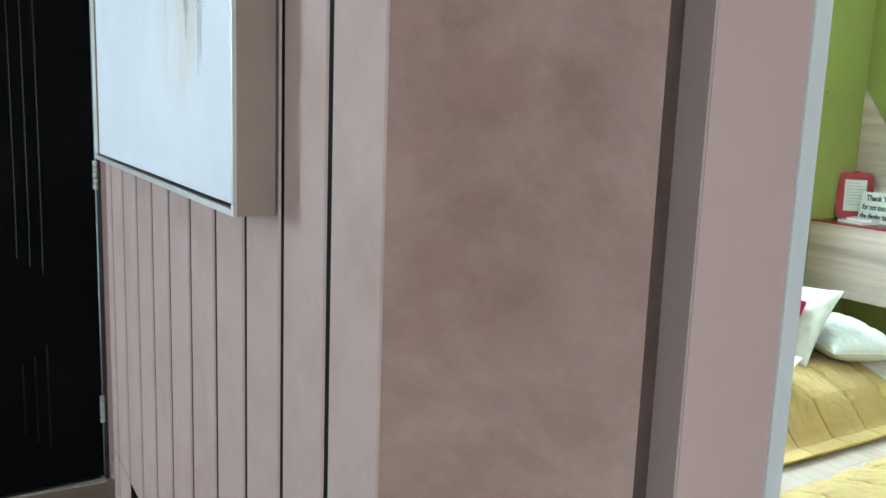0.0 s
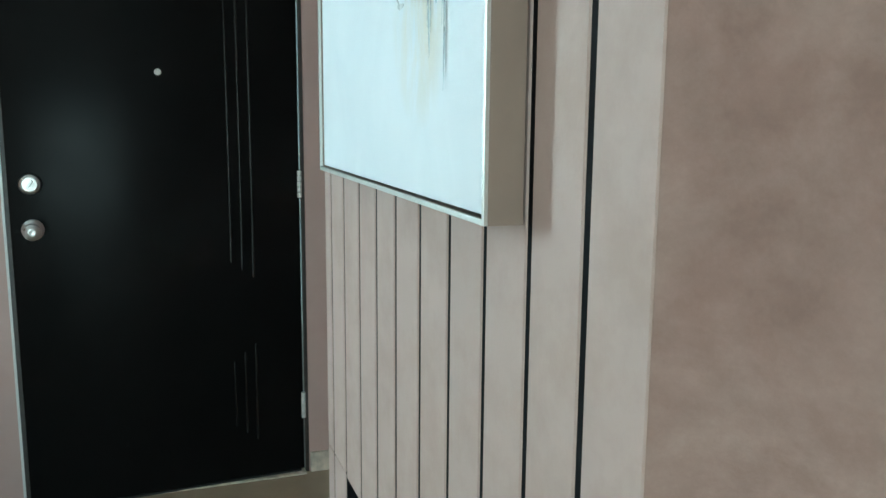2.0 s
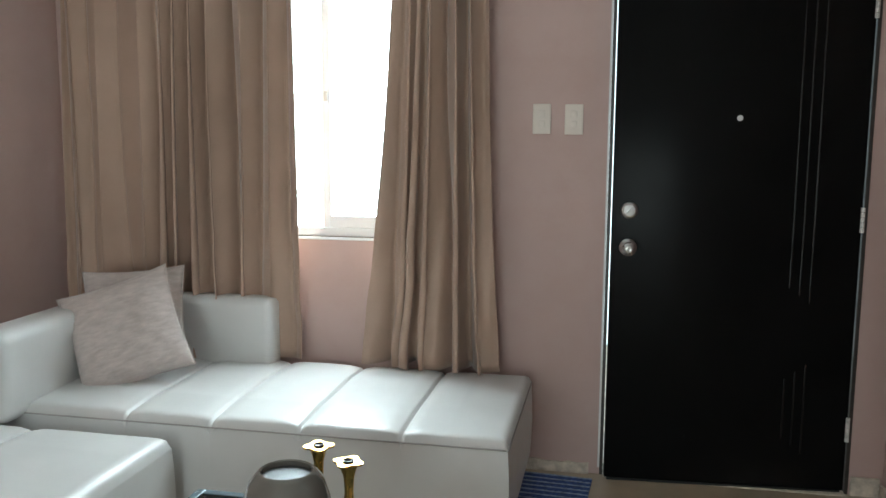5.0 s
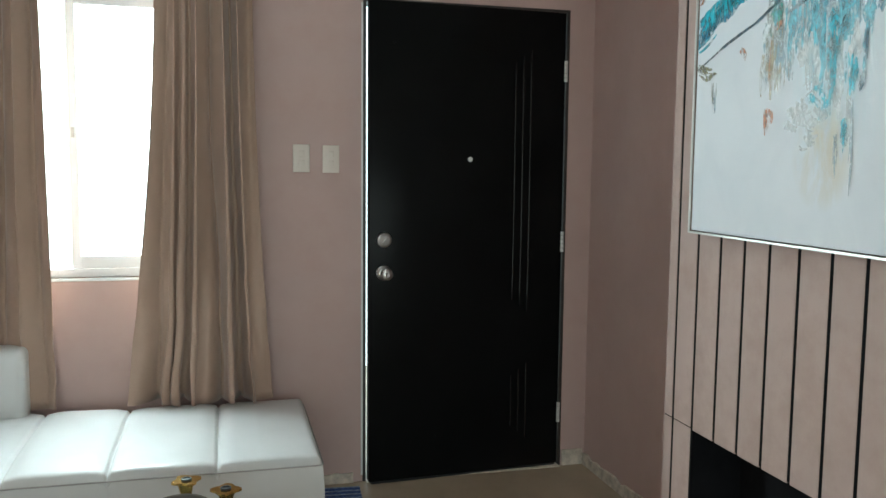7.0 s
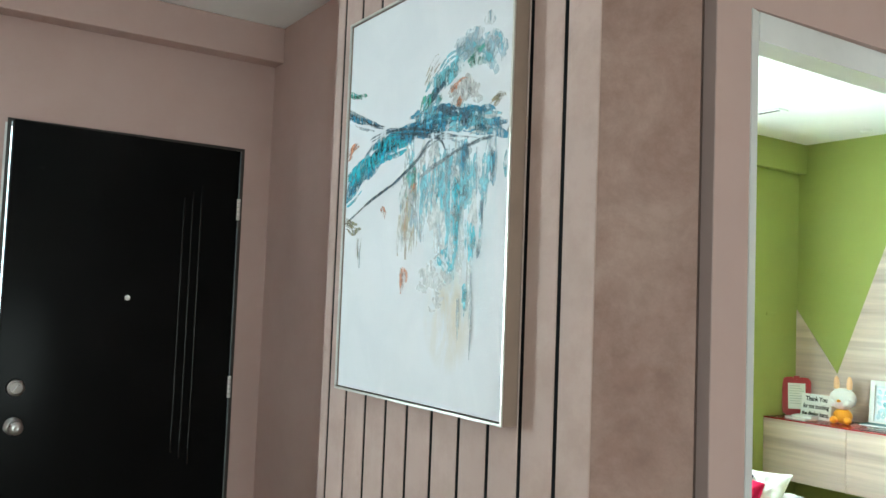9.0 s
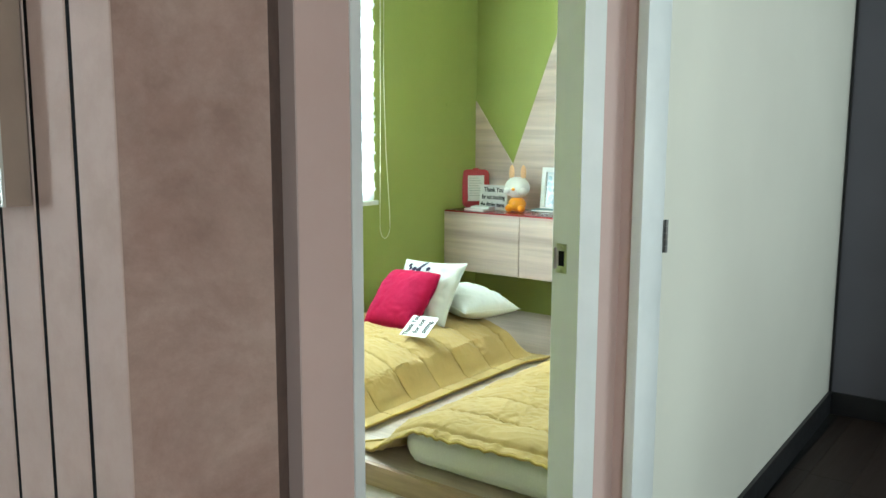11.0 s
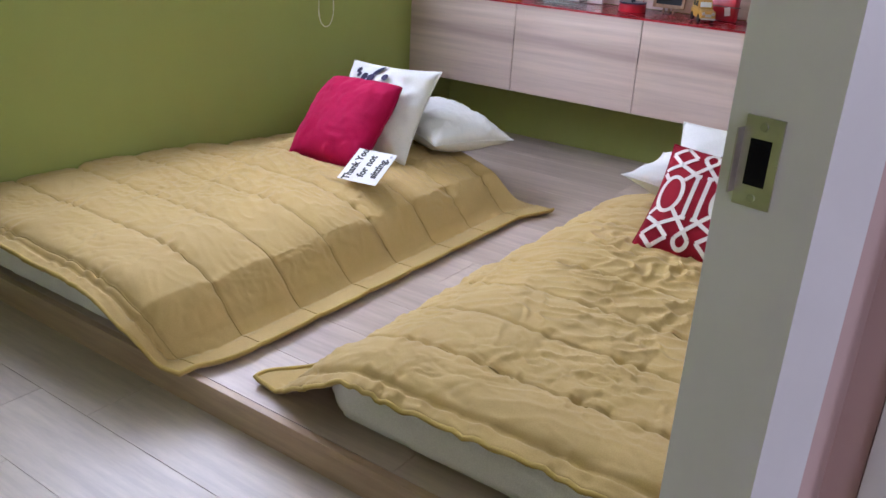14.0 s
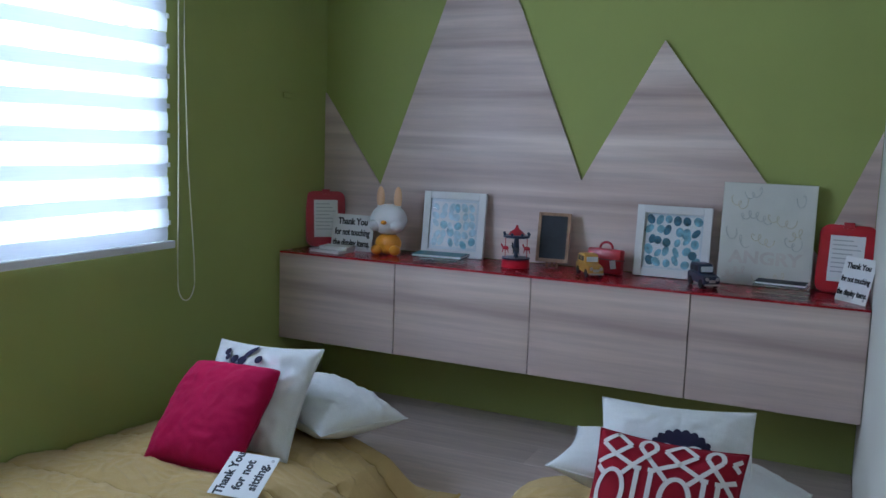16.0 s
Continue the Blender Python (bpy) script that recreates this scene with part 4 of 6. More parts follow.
def curtain(name, x0t, x1t, x0b, x1b, ztop, zbot, folds, amp, seed, label):
    """A gathered cloth that hangs from the rod in deep uneven folds."""
    r = random.Random(seed)
    t = thing(name, label, "curtain", (0, NW - 0.105, 0), group="curtains at the living window")
    nx, nzv = folds * 34, 60
    u = np.linspace(0, 1, nx)
    v = np.linspace(0, 1, nzv)
    U, V = np.meshgrid(u, v)
    ph = U * folds + 0.42 * np.sin(U * 5.1 + seed) + 0.30 * np.sin(U * 12.3 + seed * 2) + 0.16 * V * np.sin(U * 17 + 3 * V + seed)
    wave = 1 - 2 * np.abs(np.sin(np.pi * ph)) ** 0.45
    drift = np.sin(2 * np.pi * (ph * 0.5 + 0.30 * V) + seed)
    low = np.clip((V - 0.62) / 0.38, 0, 1) ** 1.5
    A = amp * (0.70 + 0.45 * np.sin(2.9 * U * folds / 4 + seed + 0.8 * V)) * (0.85 + 0.35 * V)
    top, bot = x0t + (x1t - x0t) * U, x0b + (x1b - x0b) * U
    e = V ** 1.9
    crumple = noise_grid(U * folds * 1.7 + 2 * V, V * 9, seed + 1)
    X = top * (1 - e) + bot * e + 0.30 * amp * np.sin(2 * np.pi * ph) * (0.4 + V) + 0.006 * drift * V + 0.016 * low * crumple
    Y = A * (wave + 0.22 * drift * V) + 0.006 * noise_grid(U * 9, V * 4, seed) + 0.018 * low * noise_grid(U * folds * 2.3, V * 13 + U * 4, seed + 6)
    Z = ztop + (zbot - ztop) * V + 0.010 * low * np.sin(2 * np.pi * ph * 0.6 + 1)
    Z = np.maximum(Z, zbot - 0.004)
    ob = grid_mesh("cloth", np.stack([X, Y, Z], -1), M["curtain"], t)
    so = ob.modifiers.new("thickness", "SOLIDIFY")
    so.thickness = 0.0015
    for k in range(folds):
        uu = (k + 0.5) / folds
        xx = x0t + (x1t - x0t) * uu
        bm = B()
        tube(bm, [(xx + 0.004 * math.sin(a), 0.024 * math.cos(a), ztop - 0.04 + 0.024 * math.sin(a)) for a in np.linspace(0, 2 * math.pi, 20, endpoint=False)], 0.0035, 6, True)
        part("eyelet", bm, M["steel"], t, "steel curtain eyelet", True)
    return t


curtain("curtain", -2.52, -1.51, -2.52, -1.515, 2.455, 0.436, 9, 0.066, 3, "long taupe satin curtain gathered behind the sofa")
curtain("curtain", -1.08, -0.72, -1.19, -0.63, 2.455, 0.436, 5, 0.066, 11, "long taupe satin curtain drawn aside, resting on the sofa")
rod = thing("curtain_rod", "dark steel curtain rod with ring finial", "curtain rod", (0, NW - 0.105, 2.415))
part("pole", cyl(B(), (-2.56, 0, 0), (-0.665, 0, 0), 0.0095, n=16), M["steel"], rod, "", True)
for rot in (0, 60, 120):
    bm = B()
    tube(bm, [(-0.630 + 0.030 * math.cos(a), 0.030 * math.sin(a) * math.cos(radians(rot)), 0.030 * math.sin(a) * math.sin(radians(rot))) for a in np.linspace(0, 2 * math.pi, 24, endpoint=False)], 0.0028, 6, True)
    part("finial_ring", bm, M["steel"], rod, "", True)
for x in (-2.16, -0.70):
    part("bracket", boxes(((x - 0.006, 0.0, -0.018), (x + 0.006, 0.104, -0.010)), ((x - 0.012, 0.098, -0.045), (x + 0.012, 0.1045, 0.03)), bevel=0.001), M["steel"], rod)

# ---------------------------------------------------------------- sofa


def cushion_block(bm, a, b, r, sub=3):
    box(bm, a, b, r, sub + 1)
    return bm


def seat_block(name, parent, x0, x1, y0, y1, z0, z1, seams, r=0.045, crown=0.012, res=0.012):
    """An upholstered block: rounded edges, a slightly crowned top and pulled-in seams."""
    nx, ny = int((x1 - x0) / res) + 1, int((y1 - y0) / res) + 1
    nx *= 3
    xs, ys = np.linspace(x0, x1, nx), np.linspace(y0, y1, ny)
    X, Y = np.meshgrid(xs, ys)

    def edge(d):
        d = np.clip(d, 0, r)
        return r - np.sqrt(np.clip(r * r - (r - d) ** 2, 0, None))
    dx, dy = np.minimum(X - x0, x1 - X), np.minimum(Y - y0, y1 - Y)
    Z = z1 - np.maximum(edge(dx), edge(dy))
    Z += crown * np.clip(dx / 0.2, 0, 1) * np.clip(dy / 0.2, 0, 1)
    for s in seams:
        d = np.abs(X - s)
        Z -= 0.014 * np.exp(-(d / 0.0055) ** 2) + 0.009 * np.exp(-(d / 0.035) ** 2)
    Z += 0.003 * noise_grid(X * 5, Y * 5, 2.0)
    ob = grid_mesh(name, np.stack([X, Y, Z], -1), M["leather"], parent)
    rim = [(i, 0) for i in range(ny)] + [(ny - 1, j) for j in range(1, nx)] + [(i, nx - 1) for i in range(ny - 2, -1, -1)] + [(0, j) for j in range(nx - 2, 0, -1)]
    top = [(X[i, j], Y[i, j], Z[i, j]) for i, j in rim]
    bm = B()
    rows = [[bm.verts.new(p) for p in top]]
    for f in (0.25, 0.5, 0.75, 0.97, 1.0):
        row = []
        for (x, y, z) in top:
            bulge = 0.006 * math.sin(math.pi * f) - (0.012 if f == 1.0 else 0)
            ox = -1 if x <= x0 + 1e-6 else (1 if x >= x1 - 1e-6 else 0)
            oy = -1 if y <= y0 + 1e-6 else (1 if y >= y1 - 1e-6 else 0)
            row.append(bm.verts.new((x + ox * bulge, y + oy * bulge, z + (z0 - z) * f)))
        rows.append(row)
    n = len(top)
    for a, b in zip(rows, rows[1:]):
        for i in range(n):
            bm.faces.new((a[i], b[i], b[(i + 1) % n], a[(i + 1) % n]))
    bm.faces.new(rows[-1])
    bmesh.ops.recalc_face_normals(bm, faces=bm.faces)
    part(name + "_skirt", bm, M["leather"], parent, "", True)
    return ob


sofa = thing("sofa", "white faux leather sectional sofa with stitched channels against the wall", "sofa", (-1.4, 2.74, 0))
seat_block("seat", sofa, -0.95, 0.868, -0.440, 0.315, 0.10, 0.428, (0.527, 0.190, -0.120, -0.43), r=0.032)
# edge seams, coloured as darkened leather for the shadow along them
part("edge_piping", tube(B(), [(x, -0.4415, 0.398) for x in np.linspace(-0.94, 0.862, 40)], 0.0028, 6), M["leather_seam"], sofa, "stitched front edge with seam shadow in its colour", "all")
part("edge_piping", tube(B(), [(0.8695, y, 0.398) for y in np.linspace(-0.43, 0.31, 18)], 0.0028, 6), M["leather_seam"], sofa, "stitched side edge with seam shadow in its colour", "all")
part("backrest", cushion_block(B(), (-0.86, 0.215, 0.40), (-0.175, 0.335, 0.70), 0.035), M["leather"], sofa, "low padded backrest", "all")
part("side_backrest", cushion_block(B(), (-0.95, -0.55, 0.38), (-0.80, 0.20, 0.70), 0.045), M["leather"], sofa, "low padded side backrest", "all")
for x, y in ((0.80, 0.27), (0.80, -0.38), (-0.88, -0.38), (-0.88, 0.27)):
    part("leg", cyl(B(), (x, y, 0.0), (x - 0.03 * (1 if x > 0 else -1), y, 0.13), 0.007, 0.010, 12), M["chrome"], sofa, "slim chrome leg", True)
part("foot_block", boxes(((0.70, -0.02, 0.0), (0.86, 0.02, 0.035)), bevel=0.004), M["legwood"], sofa, "dark wooden foot")
ott = thing("ottoman", "white faux leather ottoman beside the sofa", "ottoman", (-1.98, 1.80, 0))
seat_block("seat", ott, -0.36, 0.365, -0.44, 0.42, 0.06, 0.392, (-0.12,))
for x in (-0.30, 0.30):
    for y in (-0.36, 0.36):
        part("leg", cyl(B(), (x, y, 0), (x, y, 0.075), 0.012, 0.014, 12), M["chrome"], ott, "", True)


def pillow_sheet(w, h, t, seed=0, n=44, pinch=0.07, wrinkle=0.004, wr_scale=(9, 9), round_corner=0.0):
    """Both faces of a stuffed cushion: pulled-in sides, pointed corners, soft wrinkles."""
    u = np.linspace(-1, 1, n)
    U, V = np.meshgrid(u, u)
    X = w / 2 * U * (1 - pinch * (1 - V ** 2) * np.abs(U))
    Y = h / 2 * V * (1 - pinch * (1 - U ** 2) * np.abs(V))
    shrink = 1 - round_corner * (np.abs(U) * np.abs(V)) ** 5
    X, Y = X * shrink, Y * shrink
    prof = (np.clip(1 - np.abs(U) ** 2.6, 0, 1) * np.clip(1 - np.abs(V) ** 2.6, 0, 1)) ** 0.55
    Wk = wrinkle * noise_grid(U * wr_scale[0] + seed, V * wr_scale[1], seed) + wrinkle * 1.4 * noise_grid(U * 3 + seed, V * 3, seed + 5)
    Z = t / 2 * prof + Wk * np.clip(prof * 2, 0, 1)
    return X, Y, Z, -t / 2 * prof + 0.6 * Wk * np.clip(prof * 2, 0, 1)


def pillow(name, label, w, h, t, m, material, seed=0, category="pillow", group="", **kw):
    tp = new(name)
    tp.empty_display_size = 0.05
    tp.matrix_world = m
    tagged(tp, label, category, group)
    X, Y, Zt, Zb = pillow_sheet(w, h, t, seed, **kw)
    n = X.shape[0]
    P = np.concatenate([np.stack([X, Y, Zt], -1).reshape(-1, 3), np.stack([X, Y, Zb], -1).reshape(-1, 3)])
    idx = np.arange(n * n).reshape(n, n)
    q = np.stack([idx[:-1, :-1], idx[:-1, 1:], idx[1:, 1:], idx[1:, :-1]], -1).reshape(-1, 4)
    me = bpy.data.meshes.new("cover")
    me.from_pydata(P.tolist(), [], q.tolist() + (q[:, ::-1] + n * n).tolist())
    bm = bmesh.new()
    bm.from_mesh(me)
    bmesh.ops.remove_doubles(bm, verts=bm.verts, dist=0.0004)
    bpy.data.meshes.remove(me)
    part("cover", bm, material, tp, "", "all")
    rim = [(X[0, j], Y[0, j], 0) for j in range(n)] + [(X[i, -1], Y[i, -1], 0) for i in range(1, n)] + [(X[-1, j], Y[-1, j], 0) for j in range(n - 2, -1, -1)] + [(X[i, 0], Y[i, 0], 0) for i in range(n - 2, 0, -1)]
    part("edge_seam", tube(B(), rim, 0.0025, 5, True), material, tp, "", "all")
    return tp


def lean(base, yaw, tilt, h, roll=0.0):
    """A cushion standing on its lower edge at base, its face turned to yaw and leaning back by tilt degrees."""
    return Matrix.Translation(base) @ pose(0, 0, 0, 0, 0, yaw) @ pose(0, 0, 0, 90 - tilt, 0, 0) @ pose(0, 0, 0, 0, 0, roll) @ Matrix.Translation((0, h / 2, 0))


pillow("throw_pillow", "rose taupe crinkled throw pillow leaning in the sofa corner", 0.42, 0.42, 0.13, lean((-1.94, 2.59, 0.435), 16, 26, 0.42, 20), M["throw"], 4, wrinkle=0.007, wr_scale=(4, 22))
pillow("throw_pillow", "second rose taupe throw pillow behind the first one", 0.40, 0.40, 0.11, lean((-2.06, 2.76, 0.435), 14, 14, 0.40, 4), M["throw"], 9, wrinkle=0.007, wr_scale=(4, 22))

# ---------------------------------------------------------------- coffee table and its ornaments
ct = thing("coffee_table", "low smoked glass coffee table with a blue-grey metal edge", "coffee table", (-0.97, 1.50, 0))
TZ = 0.385
part("tabletop", boxes(((-0.345, -0.425, TZ - 0.010), (0.345, 0.345, TZ - 0.002))), M["tableglass"], ct, "smoked glass top")
part("top_frame", boxes(((-0.37, -0.45, TZ - 0.03), (-0.345, 0.37, TZ)), ((0.345, -0.45, TZ - 0.03), (0.37, 0.37, TZ)), ((-0.345, -0.45, TZ - 0.03), (0.345, -0.425, TZ)), ((-0.345, 0.345, TZ - 0.03), (0.345, 0.37, TZ)), bevel=0.002), M["tablemetal"], ct, "blue-grey metal frame")
for x in (-0.355, 0.335):
    for y in (-0.435, 0.335):
        part("leg", boxes(((x, y, 0), (x + 0.022, y + 0.022, TZ - 0.031)), bevel=0.002), M["tablemetal"], ct)
vs = thing("vase", "rounded grey glazed ceramic vase with an open mouth", "vase", (-0.949, 1.55, TZ + 0.0005))
part("body", lathe(B(), [(0.052, 0.0), (0.066, 0.008), (0.090, 0.05), (0.101, 0.10), (0.099, 0.15), (0.086, 0.19), (0.072, 0.208), (0.063, 0.216), (0.060, 0.217), (0.057, 0.214), (0.056, 0.203)], 48), M["vase"], vs, "", True)
part("mouth", lathe(B(), [(0.0555, 0.2035), (0.0555, 0.199), (0.001, 0.1985)], 32), M["vase_in"], vs, "dark vase interior", True)


def candle_stick(at, h, turn, label):
    t = thing("candle_holder", label, "candle holder", at, (0, 0, turn), group="gold candle holders on the coffee table")
    part("stem", lathe(B(), [(0.032, 0.0), (0.030, 0.006), (0.020, 0.018), (0.014, h * 0.35), (0.011, h * 0.6), (0.013, h * 0.8), (0.020, h * 0.93), (0.027, h * 0.975)], 28, (0, 0, 0), "z", 0.10), M["gold"], t, "", True)
    bm = B()
    prism(bm, [((0.034 + 0.006 * math.sin(4 * a + 0.5)) * math.cos(a), (0.034 + 0.006 * math.sin(4 * a + 0.5)) * math.sin(a)) for a in np.linspace(0, 2 * math.pi, 28, endpoint=False)], h * 0.975, h)
    part("dish", bm, M["gold"], t, "wavy gold dish", True)
    part("cup", lathe(B(), [(0.0135, h - 0.002), (0.0135, h + 0.004), (0.0105, h + 0.004), (0.010, h + 0.001), (0.0005, h + 0.001)], 20), M["vase_in"], t, "", True)


candle_stick((-0.945, 1.755, TZ + 0.0005), 0.198, 10, "tall molten-look polished gold candle holder")
candle_stick((-0.847, 1.69, TZ + 0.0005), 0.190, 65, "shorter molten-look polished gold candle holder")

# ---------------------------------------------------------------- rug and pendant lamp
rug = thing("door_mat", "blue and pale striped rag-woven door mat on the tiles", "mat", (-0.47, 2.90, 0.0005), (0, 0, -4))
nb = 30
for kind in (0, 1):
    bm = B()
    for k in range(nb):
        if k % 3 == 2 and kind == 0 or k % 3 != 2 and kind == 1:
            continue
        y = -0.195 + k * 0.0132
        prev = None
        for s in range(27):
            x = -0.17 + s * 0.0131
            rr = 0.0052 + 0.0016 * nz(s * 0.9 + k * 3, k * 1.7)
            ring = [bm.verts.new((x, y + rr * 1.25 * math.cos(a), 0.006 + rr * math.sin(a))) for a in np.linspace(0, 2 * math.pi, 7, endpoint=False)]
            if prev:
                for i in range(7):
                    bm.faces.new((prev[i], prev[(i + 1) % 7], ring[(i + 1) % 7], ring[i]))
            prev = ring
    part("rag_weave", bm, M["rugblue"] if kind == 0 else M["ruglight"], rug, "dark blue rag cords" if kind == 0 else "pale rag cords", "all")["kind"] = "stuff"
part("mat_base", boxes(((-0.172, -0.2, 0.0), (0.172, 0.2, 0.005)), bevel=0.002), M["rugblue"], rug)

pend = thing("pendant_lamp", "round black pendant lamp shade hanging from the ceiling", "lamp", (-0.575, 1.60, 2.075))
part("shade", lathe(B(), [(0.098, 0.0), (0.101, 0.004), (0.100, 0.06), (0.085, 0.12), (0.05, 0.165), (0.018, 0.18), (0.016, 0.20), (0.014, 0.20), (0.014, 0.178), (0.048, 0.160), (0.082, 0.116), (0.096, 0.06), (0.096, 0.002)], 40), M["lampblack"], pend, "", True)
part("cord", cyl(B(), (0, 0, 0.20), (0, 0, LC - 2.075 - 0.012), 0.003, n=8), M["lampblack"], pend)
part("ceiling_rose", lathe(B(), [(0.045, LC - 2.075 - 0.02), (0.05, LC - 2.075 - 0.015), (0.05, LC - 2.075 - 0.0005)], 28), M["lampblack"], pend, "", True)

# ---------------------------------------------------------------- doorways


bm = B()
prism(bm, [(BD0 + 0.001, 0.640), (0.841, 0.6475), (0.841, BS + 0.004), (BD0 + 0.001, BS + 0.004)], 0, BDZ - 0.001)
prism(bm, [(0.8415, 0.6455), (1.5215, 0.634), (1.5340, BS + 0.004), (0.8415, BS + 0.004)], BDZ - 0.061, BDZ - 0.001)
prism(bm, [(1.522, 0.635), (1.558, 0.6125), (BD1 - 0.001, 0.6075), (BD1 - 0.001, BS + 0.004), (1.5365, BS + 0.004), (1.5345, 0.700)], 0, BDZ - 0.001)
structure("door_frame_bedroom", bm, M["white"], "white gloss painted lining of the bedroom doorway")
bm = boxes(((HX - 0.006, HD1 - 0.026, 0), (HX + 0.118, HD1 - 0.001, HDZ - 0.001)), ((HX - 0.006, HD0 + 0.001, 0), (HX + 0.118, HD0 + 0.026, HDZ - 0.001)), ((HX - 0.006, HD0 + 0.026, HDZ - 0.026), (HX + 0.118, HD1 - 0.026, HDZ - 0.001)), bevel=0.0015)
structure("door_frame_dark_room", bm, M["white"], "white gloss painted lining of the dark room doorway", True)
sp = thing("strike_plate", "satin steel strike plate with a dark latch hole", "strike plate", (1.5302, 0.6835, 1.036), (0, 0, -10.9))
part("plate", boxes(((-0.0015, -0.016, -0.033), (0.0, 0.013, 0.033)), ((-0.010, 0.013, -0.024), (0.0, 0.0145, 0.024)), bevel=0.0004), M["steel"], sp)
part("latch_hole", boxes(((-0.0019, -0.009, -0.017), (-0.0014, 0.007, 0.017))), M["black_void"], sp, "dark latch hole")
for z in (-0.026, 0.026):
    part("screw", lathe(B(), [(0.0035, 0.0), (0.003, 0.0009), (0.0005, 0.001)], 12), M["chrome"], sp).matrix_local = pose(-0.0014, -0.001, z, 0, -90, 0)
for z0 in (1.035, 1.785):
    hg = thing("frame_hinge", "steel hinge on the empty white door frame", "hinge", (HX + 0.119, HD1 - 0.0265, z0), group="hinges of the dark room doorway")
    part("hinge_leaf", boxes(((-0.006, -0.0015, 0.0), (0.0, 0.0, 0.078)), bevel=0.0004), M["darksteel"], hg)
    bm = B()
    for k in range(5):
        cyl(bm, (0.004, -0.004, 0.0157 * k), (0.004, -0.004, 0.0157 * k + 0.0145), 0.0046, n=12)
    part("knuckle", bm, M["darksteel"], hg, "", True)
lg = thing("wooden_post", "pale timber post standing in the dark room", "post", (3.93, 0.16, -0.0))
part("post", boxes(((-0.03, -0.05, 0), (0.03, 0.05, 2.2)), bevel=0.003), M["ash"], lg)

# ---------------------------------------------------------------- bedroom: platform, cabinets, mural
PZ, PXF = 0.155, 1.988      # platform height and front edge
plat = thing("bed_platform", "low pale oak laminate platform filling the bedroom end", "platform", (PXF, BS, FLZ))
part("riser", boxes(((0.006, 0.004, 0.0), (0.024, BN - BS - 0.001, PZ - FLZ - 0.0185))), M["riser"], plat, "oak laminate front board with knots")
part("nosing", boxes(((0.0, 0.004, PZ - FLZ - 0.018), (0.020, BN - BS - 0.001, PZ - FLZ)), bevel=0.0015), M["riser"], plat)
part("core", boxes(((0.025, 0.004, 0.0), (BE - PXF - 0.001, BN - BS - 0.001, PZ - FLZ - 0.0095))), M["riser"], plat)

YJ = (BN - 0.001, 2.399, 1.832, 1.261, BS + 0.005)
CX, CZ0, CZ1 = 4.10, 0.443, 0.806
for i, (a, b) in enumerate(zip(YJ, YJ[1:])):
    w = a - b
    cb = thing("wall_cabinet", "washed ash wall cabinet with a plain flush door", "cabinet", (CX, b, CZ0), group="row of wall cabinets")
    part("body", boxes(((0.0195, 0.0006, 0.001), (BE - CX - 0.001, w - 0.0006, CZ1 - CZ0 - 0.001))), M["ash"], cb)
    part("door", boxes(((0.0, 0.0022, 0.0), (0.0185, w - 0.0022, CZ1 - CZ0)), bevel=0.0008), M["ash"], cb)
top = thing("cabinet_top", "glossy crimson top running along the wall cabinets", "shelf", (CX, BS, CZ1))
part("slab", boxes(((0.012, 0.006, 0.0), (BE - CX - 0.001, BN - BS - 0.002, 0.008)), bevel=0.001), M["red"], top)
part("front_edge", boxes(((0.003, 0.006, 0.0), (0.0115, BN - BS - 0.002, 0.0078)), bevel=0.001), M["red"], top)
SZ = CZ1 + 0.0082
bm = B()
prism(bm, [(BN - 0.001, SZ + 0.002), (BN - 0.001, 1.494), (2.665, 1.093), (2.221, 2.262), (1.758, 1.158), (1.466, 1.694), (0.885, 0.935), (BS + 0.006, 1.375), (BS + 0.006, SZ + 0.002)], BE - 0.012, BE - 0.0006, "yz")
mural = tagged(link("mountain_panel", bm, [M["ash"]]), "washed ash panel cut into mountain peaks on the green wall", "wall panel")

# ---------------------------------------------------------------- beds
def smooth01(x):
    x = np.clip(x, 0, 1)
    return x * x * (3 - 2 * x)


